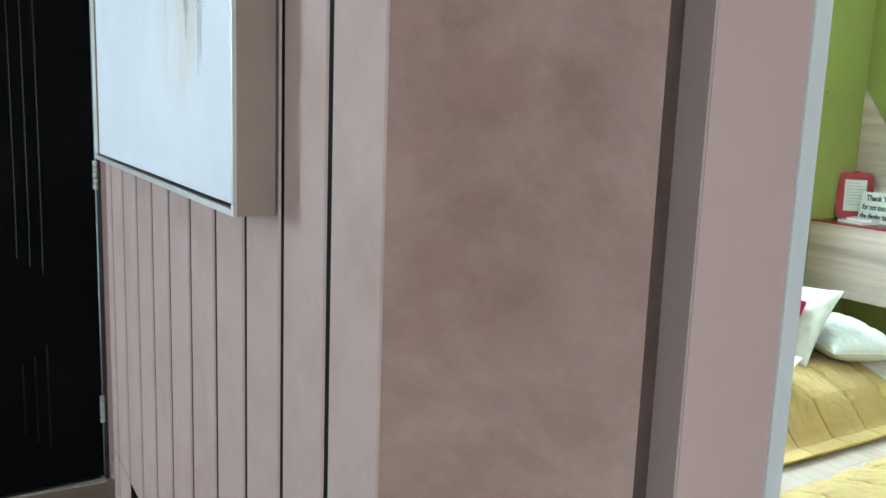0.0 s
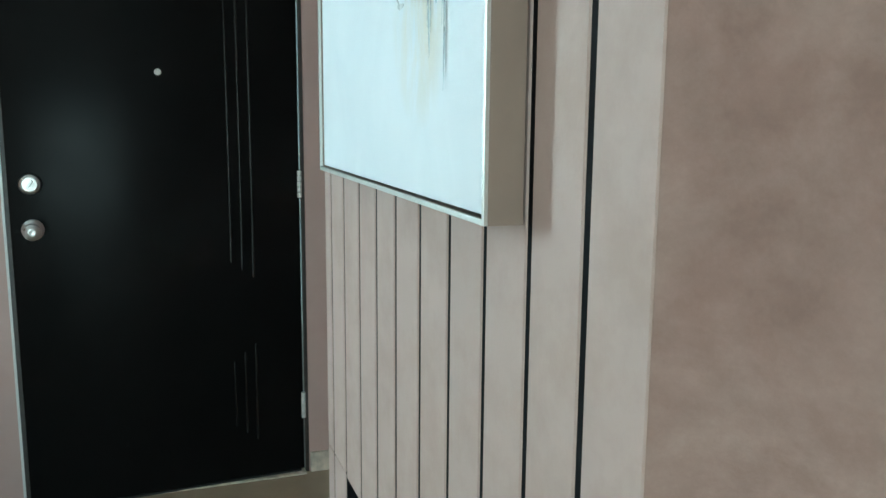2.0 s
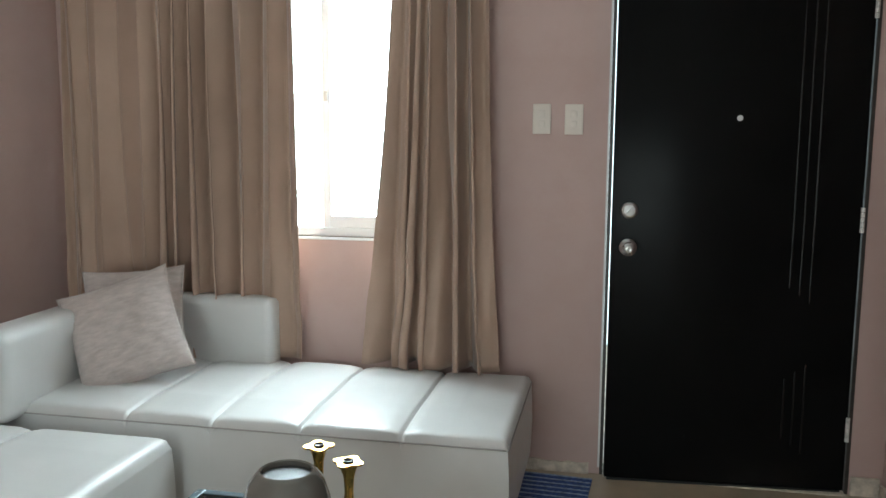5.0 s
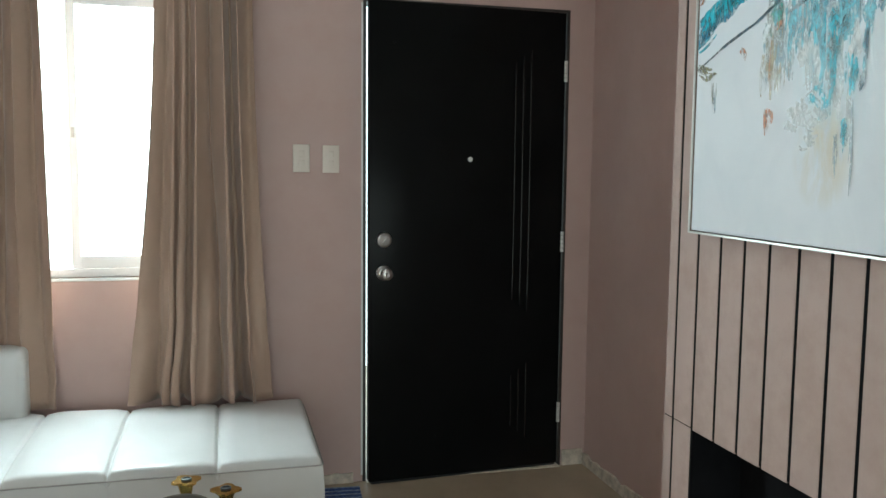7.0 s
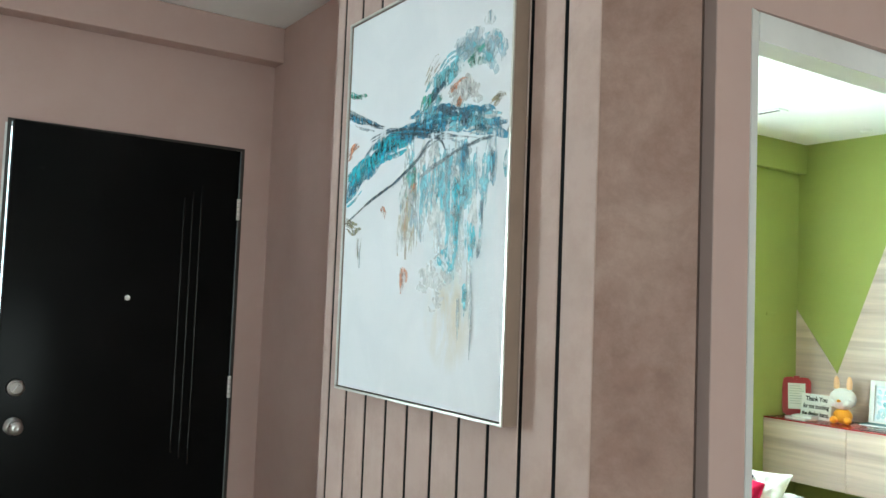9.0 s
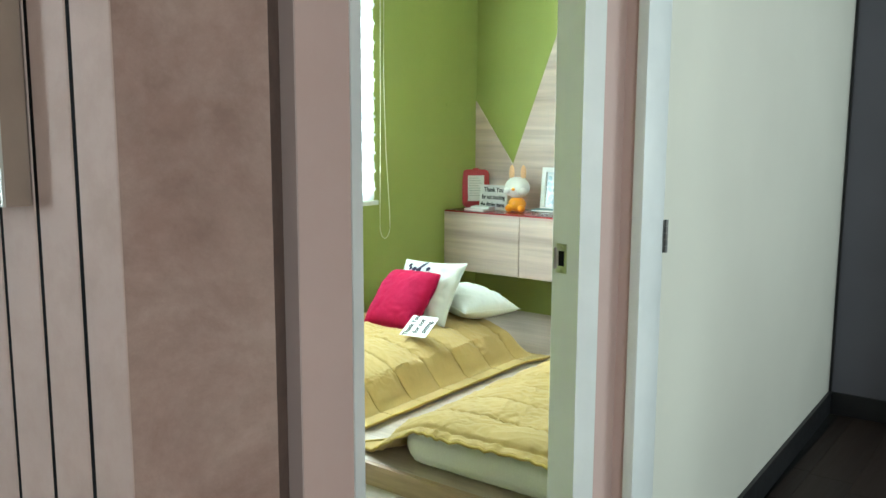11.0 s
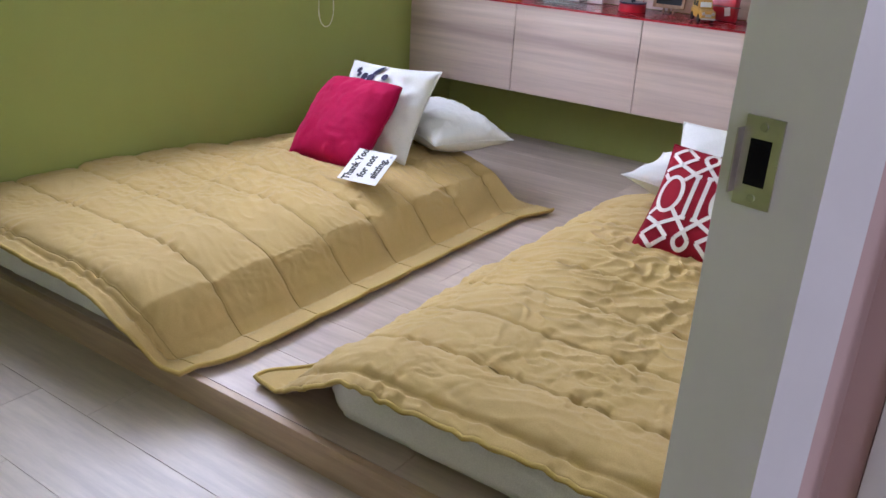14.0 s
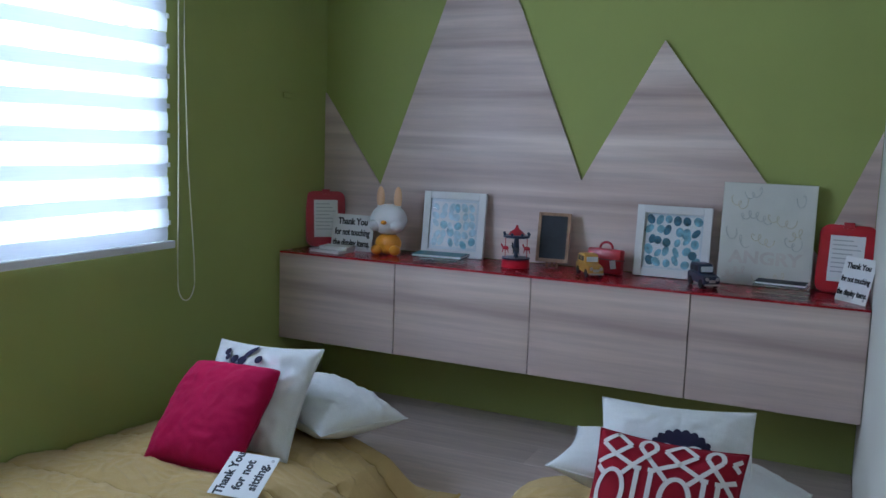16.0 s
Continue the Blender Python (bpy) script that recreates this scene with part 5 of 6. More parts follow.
def quilt(name, label, x_foot, x_mat, x_head, y_in, y_edge, z_top, z_low, foot_drop, seed, wr, side=0.20, corner_flare=0.0, head_flare=0.0, spacing=0.205, foot_low=0.0, stitch=0.008, wall_sag=0.0, flare=0.085, corner_in=0.0, first=0.038):
    """A padded bed cover: stitched channels, wrinkles, one side falling to the platform."""
    d = 1 if y_edge > y_in else -1
    Lt = abs(y_edge - y_in)
    xs = np.linspace(x_foot, x_head, int((x_head - x_foot) / 0.0042))
    ss = np.linspace(0, Lt + side, int((Lt + side) / 0.0055))
    X, S = np.meshgrid(xs, ss)
    f = np.clip((S - Lt) / side, 0, 1)
    drop = foot_drop * smooth01((x_mat - X) / (x_mat - x_foot)) ** 1.3
    Yt = y_in + d * np.minimum(S, Lt)
    round_edge = 0.055 * np.clip((S - (Lt - 0.24)) / 0.24, 0, 1) ** 2
    ztop = z_top - drop - round_edge
    g = np.clip(f * 1.12, 0, 1)
    zs = ztop - (ztop - z_low) * (0.5 * (g ** 3 - 2 * g ** 2 + g) + 3 * g ** 2 - 2 * g ** 3)
    Y = Yt + d * (flare * f + 0.035 * smooth01((f - 0.75) / 0.25))
    cf = np.exp(-((X - x_foot) / 0.13) ** 2)
    hf = np.exp(-((x_head - X) / 0.09) ** 2)
    Y = Y + d * corner_flare * cf * f + d * head_flare * hf * f
    Xo = X + head_flare * 0.6 * hf * f + corner_in * cf * f
    hd = smooth01((X - (x_head - 0.07)) / 0.07)
    Z = np.where(f > 0, zs, ztop)
    Z = Z - hd * (Z - z_low) * 0.93
    Z = Z - foot_low * cf * smooth01((S - (Lt - 0.35)) / 0.35) * (1 - f)
    Z = Z - wall_sag * smooth01((0.30 - S) / 0.30) * smooth01((X - x_mat - 0.45) / 0.9)
    # wrinkles
    n1 = noise_grid(X * 5.5 + seed, S * 7.0, seed)
    n2 = noise_grid(X * 13 + seed + 2 * n1, S * 17, seed + 3)
    n3 = noise_grid(X * 21 + S * 9, S * 12 - X * 6 + 1.5 * n1, seed + 7)
    mid = np.exp(-(((X - (x_foot + 0.55 * (x_head - x_foot))) / 0.50) ** 2 + ((S - Lt * 0.5) / 0.36) ** 2))
    on_top = np.clip(1 - f * 1.3, 0.2, 1)
    # stitched channels
    k = (X - x_foot - first) / spacing + 0.025 * n1 + 0.006 * n2
    fr = np.abs(k - np.round(k)) * spacing
    seam = np.exp(-(fr / 0.0045) ** 2)
    swell = np.clip(1 - np.exp(-(fr / 0.030) ** 2), 0, 1)
    crease = np.clip(1 - np.abs(n3), 0, 1) ** 6
    W = 0.009 * n1 * on_top + 0.0045 * swell - stitch * seam * (0.25 + 0.75 * on_top)
    W += wr * on_top * (0.14 + 1.0 * mid) * (0.0085 * crease * (0.35 + 0.65 * swell) + 0.0045 * n2 * swell)
    tuck = np.sin(S * 105 + 6 * n1 + 2.4 * np.round(k)) * np.clip(0.55 + 0.9 * noise_grid(X * 9, S * 7, seed + 15), 0, 1.4)
    W += 0.0042 * (0.35 + 0.65 * wr) * tuck * np.exp(-(fr / 0.030) ** 2) * on_top
    # short sharp dents where the padding is caught
    n4 = noise_grid(X * 13 + 1.6 * n1, S * 19 + 1.6 * n2, seed + 21)
    n5 = noise_grid(X * 31, S * 27 + 2 * n1, seed + 25)
    patchy = np.clip(0.45 + 1.5 * noise_grid(X * 3.4, S * 4.2, seed + 31), 0.05, 1)
    W -= on_top * patchy * (0.35 + 0.65 * min(wr, 1.3)) * (0.0040 * np.clip(1 - 3.4 * np.abs(n4), 0, 1) ** 1.5 + 0.0016 * np.clip(1 - 3.4 * np.abs(n5), 0, 1))
    # hem
    e = np.minimum(np.minimum(X - x_foot, (Lt + side) - S), 10)
    W += -0.012 * np.exp(-((e - 0.038) / 0.006) ** 2) + 0.0034 * np.clip(0.4 + n2, 0, 1.2) * np.sin(S * 84 + X * 84 + 9 * n1) * np.exp(-((e - 0.038) / 0.02) ** 2)
    Z = np.maximum(Z + W * np.where(f > 0.55, 0.5, 1), z_low + 0.004 * (e < 0.04))
    Y = Y + d * np.where(f > 0, 0.7 * W, 0)
    t = thing(name, label, "quilt", (0, 0, 0), group="mustard quilts")
    ob = grid_mesh("cover", np.stack([Xo, Y, Z], -1), M["quilt"], t)
    so = ob.modifiers.new("padding", "SOLIDIFY")
    so.thickness, so.offset = 0.010, 1 if d > 0 else -1
    # thread along each channel; its dark tone also paints the groove's shade
    for m in range(0, int(k.max()) + 1):
        cols = np.argmin(np.abs(k - m), axis=1)
        pts = [(Xo[i, c], Y[i, c] + d * 0.0024 * float(f[i, c] > 0), Z[i, c] + 0.0028) for i, c in enumerate(cols) if i % 2 == 0 and abs(k[i, c] - m) < 0.03]
        if len(pts) > 8:
            part("stitched_seam", tube(B(), pts, 0.0012, 5), M["thread"], t, "sunken line of ochre stitching, darkened for seam shade", "all")
    rim = [(Xo[i, 0], Y[i, 0], Z[i, 0]) for i in range(0, X.shape[0], 2)] + [(Xo[-1, j], Y[-1, j], Z[-1, j]) for j in range(0, X.shape[1], 2)]
    part("hem", tube(B(), rim, 0.0055, 6), M["quilt_seam"], t, "mustard piped hem", "all")
    return t


def mattress(at, lx, ly, lz):
    t = thing("mattress", "thin white mattress under the mustard quilt", "mattress", at, group="white mattresses")
    bm = B()
    box(bm, (0, 0, 0), (lx, ly, lz))
    bmesh.ops.subdivide_edges(bm, edges=list(bm.edges), cuts=44, use_grid_fill=True)
    r = 0.05
    for v in bm.verts:
        q = Vector([min(max(v.co[i], r), (lx, ly, lz)[i] - r) for i in range(3)])
        d = v.co - q
        p = q + d.normalized() * r if d.length > 1e-6 else v.co.copy()
        w = at[0] * 3
        # loose sheet: long slanting creases down the sides
        fold = 0.007 * nz(p.y * 9 + p.z * 6 + w, p.x * 7, p.z * 5) + 0.004 * (1 - min(1, 5 * abs(nz(p.y * 13 + p.z * 14, p.x * 9 + w, 2.0))))
        bulge = 0.016 * math.sin(math.pi * min(1, max(0, p.z / lz)))
        out = Vector((-1 if p.x < 0.05 else (1 if p.x > lx - 0.05 else 0), -1 if p.y < 0.05 else (1 if p.y > ly - 0.05 else 0), 0))
        v.co = p + out * (fold + bulge - 0.012) * (0.3 if p.z < 0.02 else 1)
    part("ticking", bm, M["mattress"], t, "", "all")


mattress((2.00, 2.085, PZ), 1.50, BN - 2.085 - 0.11, 0.142)
mattress((2.060, BS + 0.03, PZ), 1.47, 0.85, 0.145)
quilt("quilt", "mustard yellow stitched quilt spread over the mattress beside the window", 1.915, 2.02, 3.525, BN - 0.006, 2.085, 0.350, PZ + 0.016, 0.035, 3, 1.0, 0.22, -0.04, 0.05, wall_sag=0.065, flare=0.145, corner_in=0.045, spacing=0.203, first=0.055)
quilt("quilt", "rumpled mustard yellow stitched quilt with its corner lying on the platform", 2.005, 2.115, 3.560, BS + 0.012, 1.600, 0.350, PZ + 0.016, 0.028, 8, 1.5, 0.19, 0.085, 0.0, spacing=0.19, stitch=0.010, corner_in=0.055, first=0.187)


def pillow_point(w, h, t, u, v, lift=0.002, pinch=0.07):
    prof = (max(0, 1 - abs(u) ** 2.6) * max(0, 1 - abs(v) ** 2.6)) ** 0.55
    return (w / 2 * u * (1 - pinch * (1 - v * v) * abs(u)), h / 2 * v * (1 - pinch * (1 - u * u) * abs(v)), t / 2 * prof + lift)


def ribbon_on(bm, w, h, t, path, width, lift=0.0022):
    """A printed line on a cushion's face."""
    L, R = [], []
    for i, (u, v) in enumerate(path):
        a, b = path[max(0, i - 1)], path[min(len(path) - 1, i + 1)]
        d = Vector((b[0] - a[0], b[1] - a[1]))
        d = d.normalized() if d.length > 1e-9 else Vector((1, 0))
        c = lambda q: max(-0.975, min(0.975, q))
        L.append(bm.verts.new(pillow_point(w, h, t, c(u - d.y * width), c(v + d.x * width), lift)))
        R.append(bm.verts.new(pillow_point(w, h, t, c(u + d.y * width), c(v - d.x * width), lift)))
    for i in range(len(path) - 1):
        bm.faces.new((R[i], R[i + 1], L[i + 1], L[i]))


def blob_on(bm, w, h, t, outline, lift=0.0075):
    n = len(outline)
    c = (sum(p[0] for p in outline) / n, sum(p[1] for p in outline) / n)
    rings = []
    for k in (1.0, 0.66, 0.33):
        rings.append([bm.verts.new(pillow_point(w, h, t, c[0] + (u - c[0]) * k, c[1] + (v - c[1]) * k, lift)) for u, v in outline])
    mid = bm.verts.new(pillow_point(w, h, t, *c, lift))
    for a, b in zip(rings, rings[1:]):
        for i in range(n):
            bm.faces.new((a[i], a[(i + 1) % n], b[(i + 1) % n], b[i]))
    for i in range(n):
        bm.faces.new((rings[-1][i], rings[-1][(i + 1) % n], mid))


def line(a, b, n=14):
    return [(a[0] + (b[0] - a[0]) * i / n, a[1] + (b[1] - a[1]) * i / n) for i in range(n + 1)]


def corner_pose(tl, tr, bl):
    """The pose of a flat thing from three of its corners, with its width and height."""
    tl, tr, bl = Vector(tl), Vector(tr), Vector(bl)
    x = (tr - tl).normalized()
    y = (tl - bl) - x * (tl - bl).dot(x)
    w, h = (tr - tl).length, y.length
    y.normalize()
    z = x.cross(y)
    c = (tr + bl) / 2
    m = Matrix(((x.x, y.x, z.x, c.x), (x.y, y.y, z.y, c.y), (x.z, y.z, z.z, c.z), (0, 0, 0, 1)))
    return m, w, h


# pillows on the bed by the window
pillow("bed_pillow", "plain white pillow lying at the head of the bed", 0.34, 0.46, 0.15, pose(3.49, 2.325, 0.415, 4, 2, -22), M["pillow"], 2, group="white bed pillows", wrinkle=0.006)
WP_M, WP_W, WP_H = corner_pose((3.345, 2.644, 0.624), (3.376, 2.268, 0.632), (3.117, 2.595, 0.339))
wp = pillow("printed_pillow", "white square pillow with a dark blue print leaning on the bed", WP_W, WP_H, 0.12, WP_M, M["pillow"], 5, wrinkle=0.008, wr_scale=(6, 5))
bm = B()
blob_on(bm, WP_W, WP_H, 0.12, [(-0.16 + 0.060 * math.cos(a) + 0.07 * math.sin(a), 0.73 + 0.17 * math.sin(a)) for a in np.linspace(0, 2 * math.pi, 16, endpoint=False)])
part("print", bm, M["ink"], wp, "dark blue print", "all")
for u, v, r in ((-0.62, 0.70, 0.065), (-0.56, 0.58, 0.055), (-0.40, 0.54, 0.080), (-0.24, 0.52, 0.085), (0.06, 0.58, 0.070)):
    bm = B()
    blob_on(bm, WP_W, WP_H, 0.12, [(u + r * math.cos(a), v + 1.25 * r * math.sin(a)) for a in np.linspace(0, 2 * math.pi, 12, endpoint=False)])
    part("print", bm, M["ink"], wp, "dark blue print", "all")
MG_M, MG_W, MG_H = corner_pose((3.223, 2.653, 0.576), (3.232, 2.337, 0.586), (2.980, 2.596, 0.347))
pillow("cushion", "magenta square cushion leaning on the white pillow", MG_W * 1.03, MG_H * 1.05, 0.15, MG_M, M["magenta"], 7, "cushion", wrinkle=0.006, pinch=0.02, round_corner=0.05)
# pillows on the other bed
pillow("bed_pillow", "plain white pillow lying behind the printed one", 0.40, 0.66, 0.15, pose(3.40, 1.145, 0.425, 8, 3, 4), M["pillow"], 12, group="white bed pillows", wrinkle=0.006)
WQ_M, WQ_W, WQ_H = corner_pose((3.405, 1.372, 0.614), (3.480, 0.983, 0.612), (3.190, 1.335, 0.350))
wp2 = pillow("printed_pillow", "white pillow with a dark scalloped print behind the patterned cushion", WQ_W, WQ_H, 0.13, WQ_M, M["pillow"], 15, wrinkle=0.005)
bm = B()
blob_on(bm, WQ_W, WQ_H, 0.13, [(0.05 + (0.40 + 0.035 * abs(math.cos(11 * a))) * math.cos(a), 0.02 + (0.40 + 0.05 * abs(math.cos(11 * a))) * math.sin(a)) for a in np.linspace(0, 2 * math.pi, 88, endpoint=False)], 0.009)
part("print", bm, M["ink"], wp2, "dark scalloped print", "all")
for u in (-0.14, 0.22):
    bm = B()
    blob_on(bm, WQ_W, WQ_H, 0.13, [(u + 0.14 * math.cos(a), 0.05 + 0.15 * math.sin(a)) for a in np.linspace(0, 2 * math.pi, 20, endpoint=False)], 0.0105)
    part("print_gap", bm, M["pillow"], wp2, "white oval in the print", "all")
    bm = B()
    blob_on(bm, WQ_W, WQ_H, 0.13, [(u + 0.06 * math.cos(a), 0.00 + 0.06 * math.sin(a)) for a in np.linspace(0, 2 * math.pi, 14, endpoint=False)], 0.0120)
    part("print", bm, M["ink"], wp2, "dark scalloped print", "all")
PC_M, PC_W, PC_H = corner_pose((3.227, 1.330, 0.588), (3.236, 0.977, 0.580), (2.995, 1.328, 0.342))
PP = (PC_W, PC_H, 0.10)
pc = pillow("cushion", "crimson cushion with an ivory trellis pattern", *PP, PC_M, M["crimson"], 19, "cushion", wrinkle=0.0012)
PAT = []
TP = 0.89                                   # one repeat of the trellis across the cushion


def mirror(paths):
    """The pattern repeats upside down in the lower half."""
    return paths + [[(u, -v) for u, v in q] for q in paths]


for k in range(-2, 3):
    c = -0.71 + TP * k                      # centre of a rounded link and of the diamonds above and below it
    m_ = c + TP / 2                         # centre of a pair of bars and of the small loops
    PAT.append([(c + 0.19 * math.cos(a), 0.32 * math.sin(a)) for a in np.linspace(0, 2 * math.pi, 40)])
    PAT += [line((m_ + sg * 0.095, -0.40), (m_ + sg * 0.095, 0.40), 14) for sg in (-1, 1)]
    PAT += mirror([line((m_ + sg * 0.045, 0.39), (m_ + sg * 0.15, 0.39), 3) for sg in (-1, 1)])
    PAT += mirror([line((c - 0.21, 0.76), (c, 0.95), 6) + line((c, 0.95), (c + 0.21, 0.76), 6)])
    PAT += mirror([line((c - sg * 0.21, 0.76), (c, 0.57), 6) + line((c, 0.57), (c + sg * 0.33, 0.39), 8) for sg in (-1, 1)])
    PAT += mirror([[(m_ + 0.105 * math.cos(a), 0.78 + 0.14 * math.sin(a)) for a in np.linspace(-0.25, math.pi + 0.25, 20)]])
    PAT += mirror([line((m_ + sg * 0.10, 0.745), (m_ - sg * 0.03, 0.58), 5) + line((m_ - sg * 0.03, 0.58), (m_ - sg * 0.30, 0.27), 8) for sg in (-1, 1)])
PAT = [[p for p in q if abs(p[0]) < 0.975] for q in PAT]
PAT = [q for q in PAT if len(q) > 2]
for i, path in enumerate(PAT):
    bm = B()
    ribbon_on(bm, *PP, path, 0.034, 0.0022 + 0.00006 * i)
    part("trellis_line", bm, M["ivory"], pc, "ivory trellis line", "all")

# ---------------------------------------------------------------- notices


def facing(at, tilt=0, yaw=0):
    """A pose whose local x runs to the viewer's right, y up and z towards a viewer standing to the west."""
    base = Matrix(((0, 0, -1, 0), (-1, 0, 0, 0), (0, 1, 0, 0), (0, 0, 0, 1)))
    return Matrix.Translation(at) @ pose(0, 0, 0, 0, 0, yaw) @ base @ pose(0, 0, 0, -tilt, 0, 0)


def placed(name, label, category, m, group=""):
    t = new(name)
    t.empty_display_size = 0.05
    t.matrix_world = m
    return tagged(t, label, category, group)


def notice(m, w, h, lines, size, label, stand=True, base=True):
    t = placed("notice_card", label, "sign", m)
    o = h / 2 if base else 0
    part("card", boxes(((-w / 2, o - h / 2, -0.002), (w / 2, o + h / 2, 0)), bevel=0.0004), M["paper"], t)
    n = len(lines)
    for i, s in enumerate(lines):
        text_part("lettering", s, size, M["print_black"], t, Matrix.Translation((0, o + h * (0.30 - 0.30 * i) * (1 if n == 3 else 1), 0.0008)) @ Matrix.Diagonal((1.16, 1.36, 1, 1) if i == 0 else (0.92 if len(s) > 9 else 1.25, 1.36, 1, 1)), label="bold black lettering")
    bm = B()
    cyl(bm, (w * 0.40, o - h * 0.40, 0.0002), (w * 0.40, o - h * 0.40, 0.001), 0.005, n=16)
    part("emblem", bm, M["print_grey"], t)
    if stand:
        part("stand", boxes(((-w * 0.3, 0.0, -0.05), (w * 0.3, 0.002, -0.002)), ((-w * 0.3, 0.0, -0.004), (w * 0.3, h * 0.6, -0.002))), M["acrylic"], t)


SG_M, SG_W, SG_H = corner_pose((2.845, 2.262, 0.366), (2.967, 2.273, 0.436), (2.849, 2.120, 0.366))
notice(SG_M, 0.141, 0.148, ("Thank You", "for not", "sitting."), 0.0270, "white card with bold black words leaning on the magenta cushion", False, False)
notice(facing((4.30, 2.725, SZ), 8, 0), 0.205, 0.155, ("Thank You", "for not touching", "the display items."), 0.0285, "white card with bold black words standing on the shelf")
notice(facing((4.215, 0.775, SZ), 14, -46), 0.130, 0.150, ("Thank You", "for not touching", "the display items."), 0.0195, "small white card with black words beside the red clipboard")


def clipboard(m, w, h, label):
    t = placed("clipboard", label, "clipboard", m)
    pts = []
    r = 0.035
    for cx, cy, a0 in ((w / 2 - r, h - r, 0), (-w / 2 + r, h - r, 90), (-w / 2 + r, r, 180), (w / 2 - r, r, 270)):
        pts += [(cx + r * math.cos(radians(a0 + 15 * k)), cy + r * math.sin(radians(a0 + 15 * k))) for k in range(7)]
    bm = B()
    prism(bm, pts, 0, 0.016)
    bmesh.ops.bevel(bm, geom=[e for e in bm.edges if abs(e.verts[0].co.z - e.verts[1].co.z) < 1e-6 and e.verts[0].co.z > 0.01], offset=0.004, segments=2, affect="EDGES")
    part("board", bm, M["redplastic"], t, "", True)
    part("sheet", boxes(((-w * 0.30, h * 0.17, 0.0164), (w * 0.30, h * 0.84, 0.0172))), M["paper"], t, "white sheet")
    part("clip", boxes(((-0.018, h - 0.014, 0.0165), (0.018, h + 0.008, 0.024)), bevel=0.003), M["redplastic"], t)
    for k in range(8):
        part("text_line", boxes(((-w * 0.25, h * (0.76 - 0.065 * k), 0.0173), (w * (0.10 + 0.14 * ((k * 37) % 3) / 2), h * (0.775 - 0.065 * k), 0.0177))), M["print_grey"], t)


clipboard(facing((4.345, 2.882, SZ), 8, 42), 0.175, 0.245, "red plastic clipboard holding a white sheet in the shelf corner")
clipboard(facing((4.385, 0.795, SZ), 12, -6), 0.185, 0.240, "red plastic clipboard holding a white sheet at the shelf end")


def picture_frame(m, w, h, border, inner, label, seed):
    t = placed("picture_frame", label, "picture frame", m, "white picture frames on the shelf")
    fr = part("moulding", boxes(((-w / 2, 0, 0), (-w / 2 + border, h, 0.018)), ((w / 2 - border, 0, 0), (w / 2, h, 0.018)), ((-w / 2 + border, 0, 0), (w / 2 - border, border, 0.018)), ((-w / 2 + border, h - border, 0), (w / 2 - border, h, 0.018)), bevel=0.0015), M["framewhite"], t)
    part("mat_board", boxes(((-w / 2 + border, border, 0.001), (w / 2 - border, h - border, 0.006))), M["mat"], t, "pale mat board")
    r = random.Random(seed)
    x0, y0, x1, y1 = -w / 2 + border + inner, border + inner, w / 2 - border - inner, h - border - inner
    part("print_ground", boxes(((x0, y0, 0.0062), (x1, y1, 0.0068))), M["paper"], t)
    nx_, ny_ = 6, 5
    for k in range(nx_ * ny_):
        cx = x0 + (x1 - x0) * ((k % nx_) + 0.5 + r.uniform(-0.22, 0.22)) / nx_
        cy = y0 + (y1 - y0) * ((k // nx_) + 0.5 + r.uniform(-0.22, 0.22)) / ny_
        a, rx, ry = r.uniform(-0.9, 0.9), r.uniform(0.010, 0.016), r.uniform(0.015, 0.021)
        z = 0.0069 + 0.00004 * k
        bm = B()
        bm.faces.new([bm.verts.new((cx + rx * math.cos(q) * math.cos(a) - ry * math.sin(q) * math.sin(a), cy + rx * math.cos(q) * math.sin(a) + ry * math.sin(q) * math.cos(a), z)) for q in np.linspace(0, 2 * math.pi, 18, endpoint=False)])
        # seed 3 takes lighter blues, with the glass glare put into them
        part("painted_shape", bm, (M["paleaqua"] if seed == 3 else M["aqua"]) if r.random() < 0.74 else (M["aqua"] if seed == 3 else M["deepaqua"]), t, "blue watercolour shape")
    p = part("glazing", boxes(((-w / 2 + border, border, 0.0095), (w / 2 - border, h - border, 0.0105))), M["glass"], t)
    p.visible_shadow = False
    part("strut", boxes(((-0.02, 0.0, -0.02), (0.02, h * 0.7, -0.001))), M["frameside"], t)


picture_frame(facing((4.385, 2.281, SZ), 7, 4), 0.275, 0.272, 0.030, 0.012, "white picture frame with a blue print paled for glare on the glass", 3)
picture_frame(facing((4.385, 1.383, SZ), 7, 0), 0.275, 0.268, 0.030, 0.008, "white picture frame with blue watercolour shapes", 5)

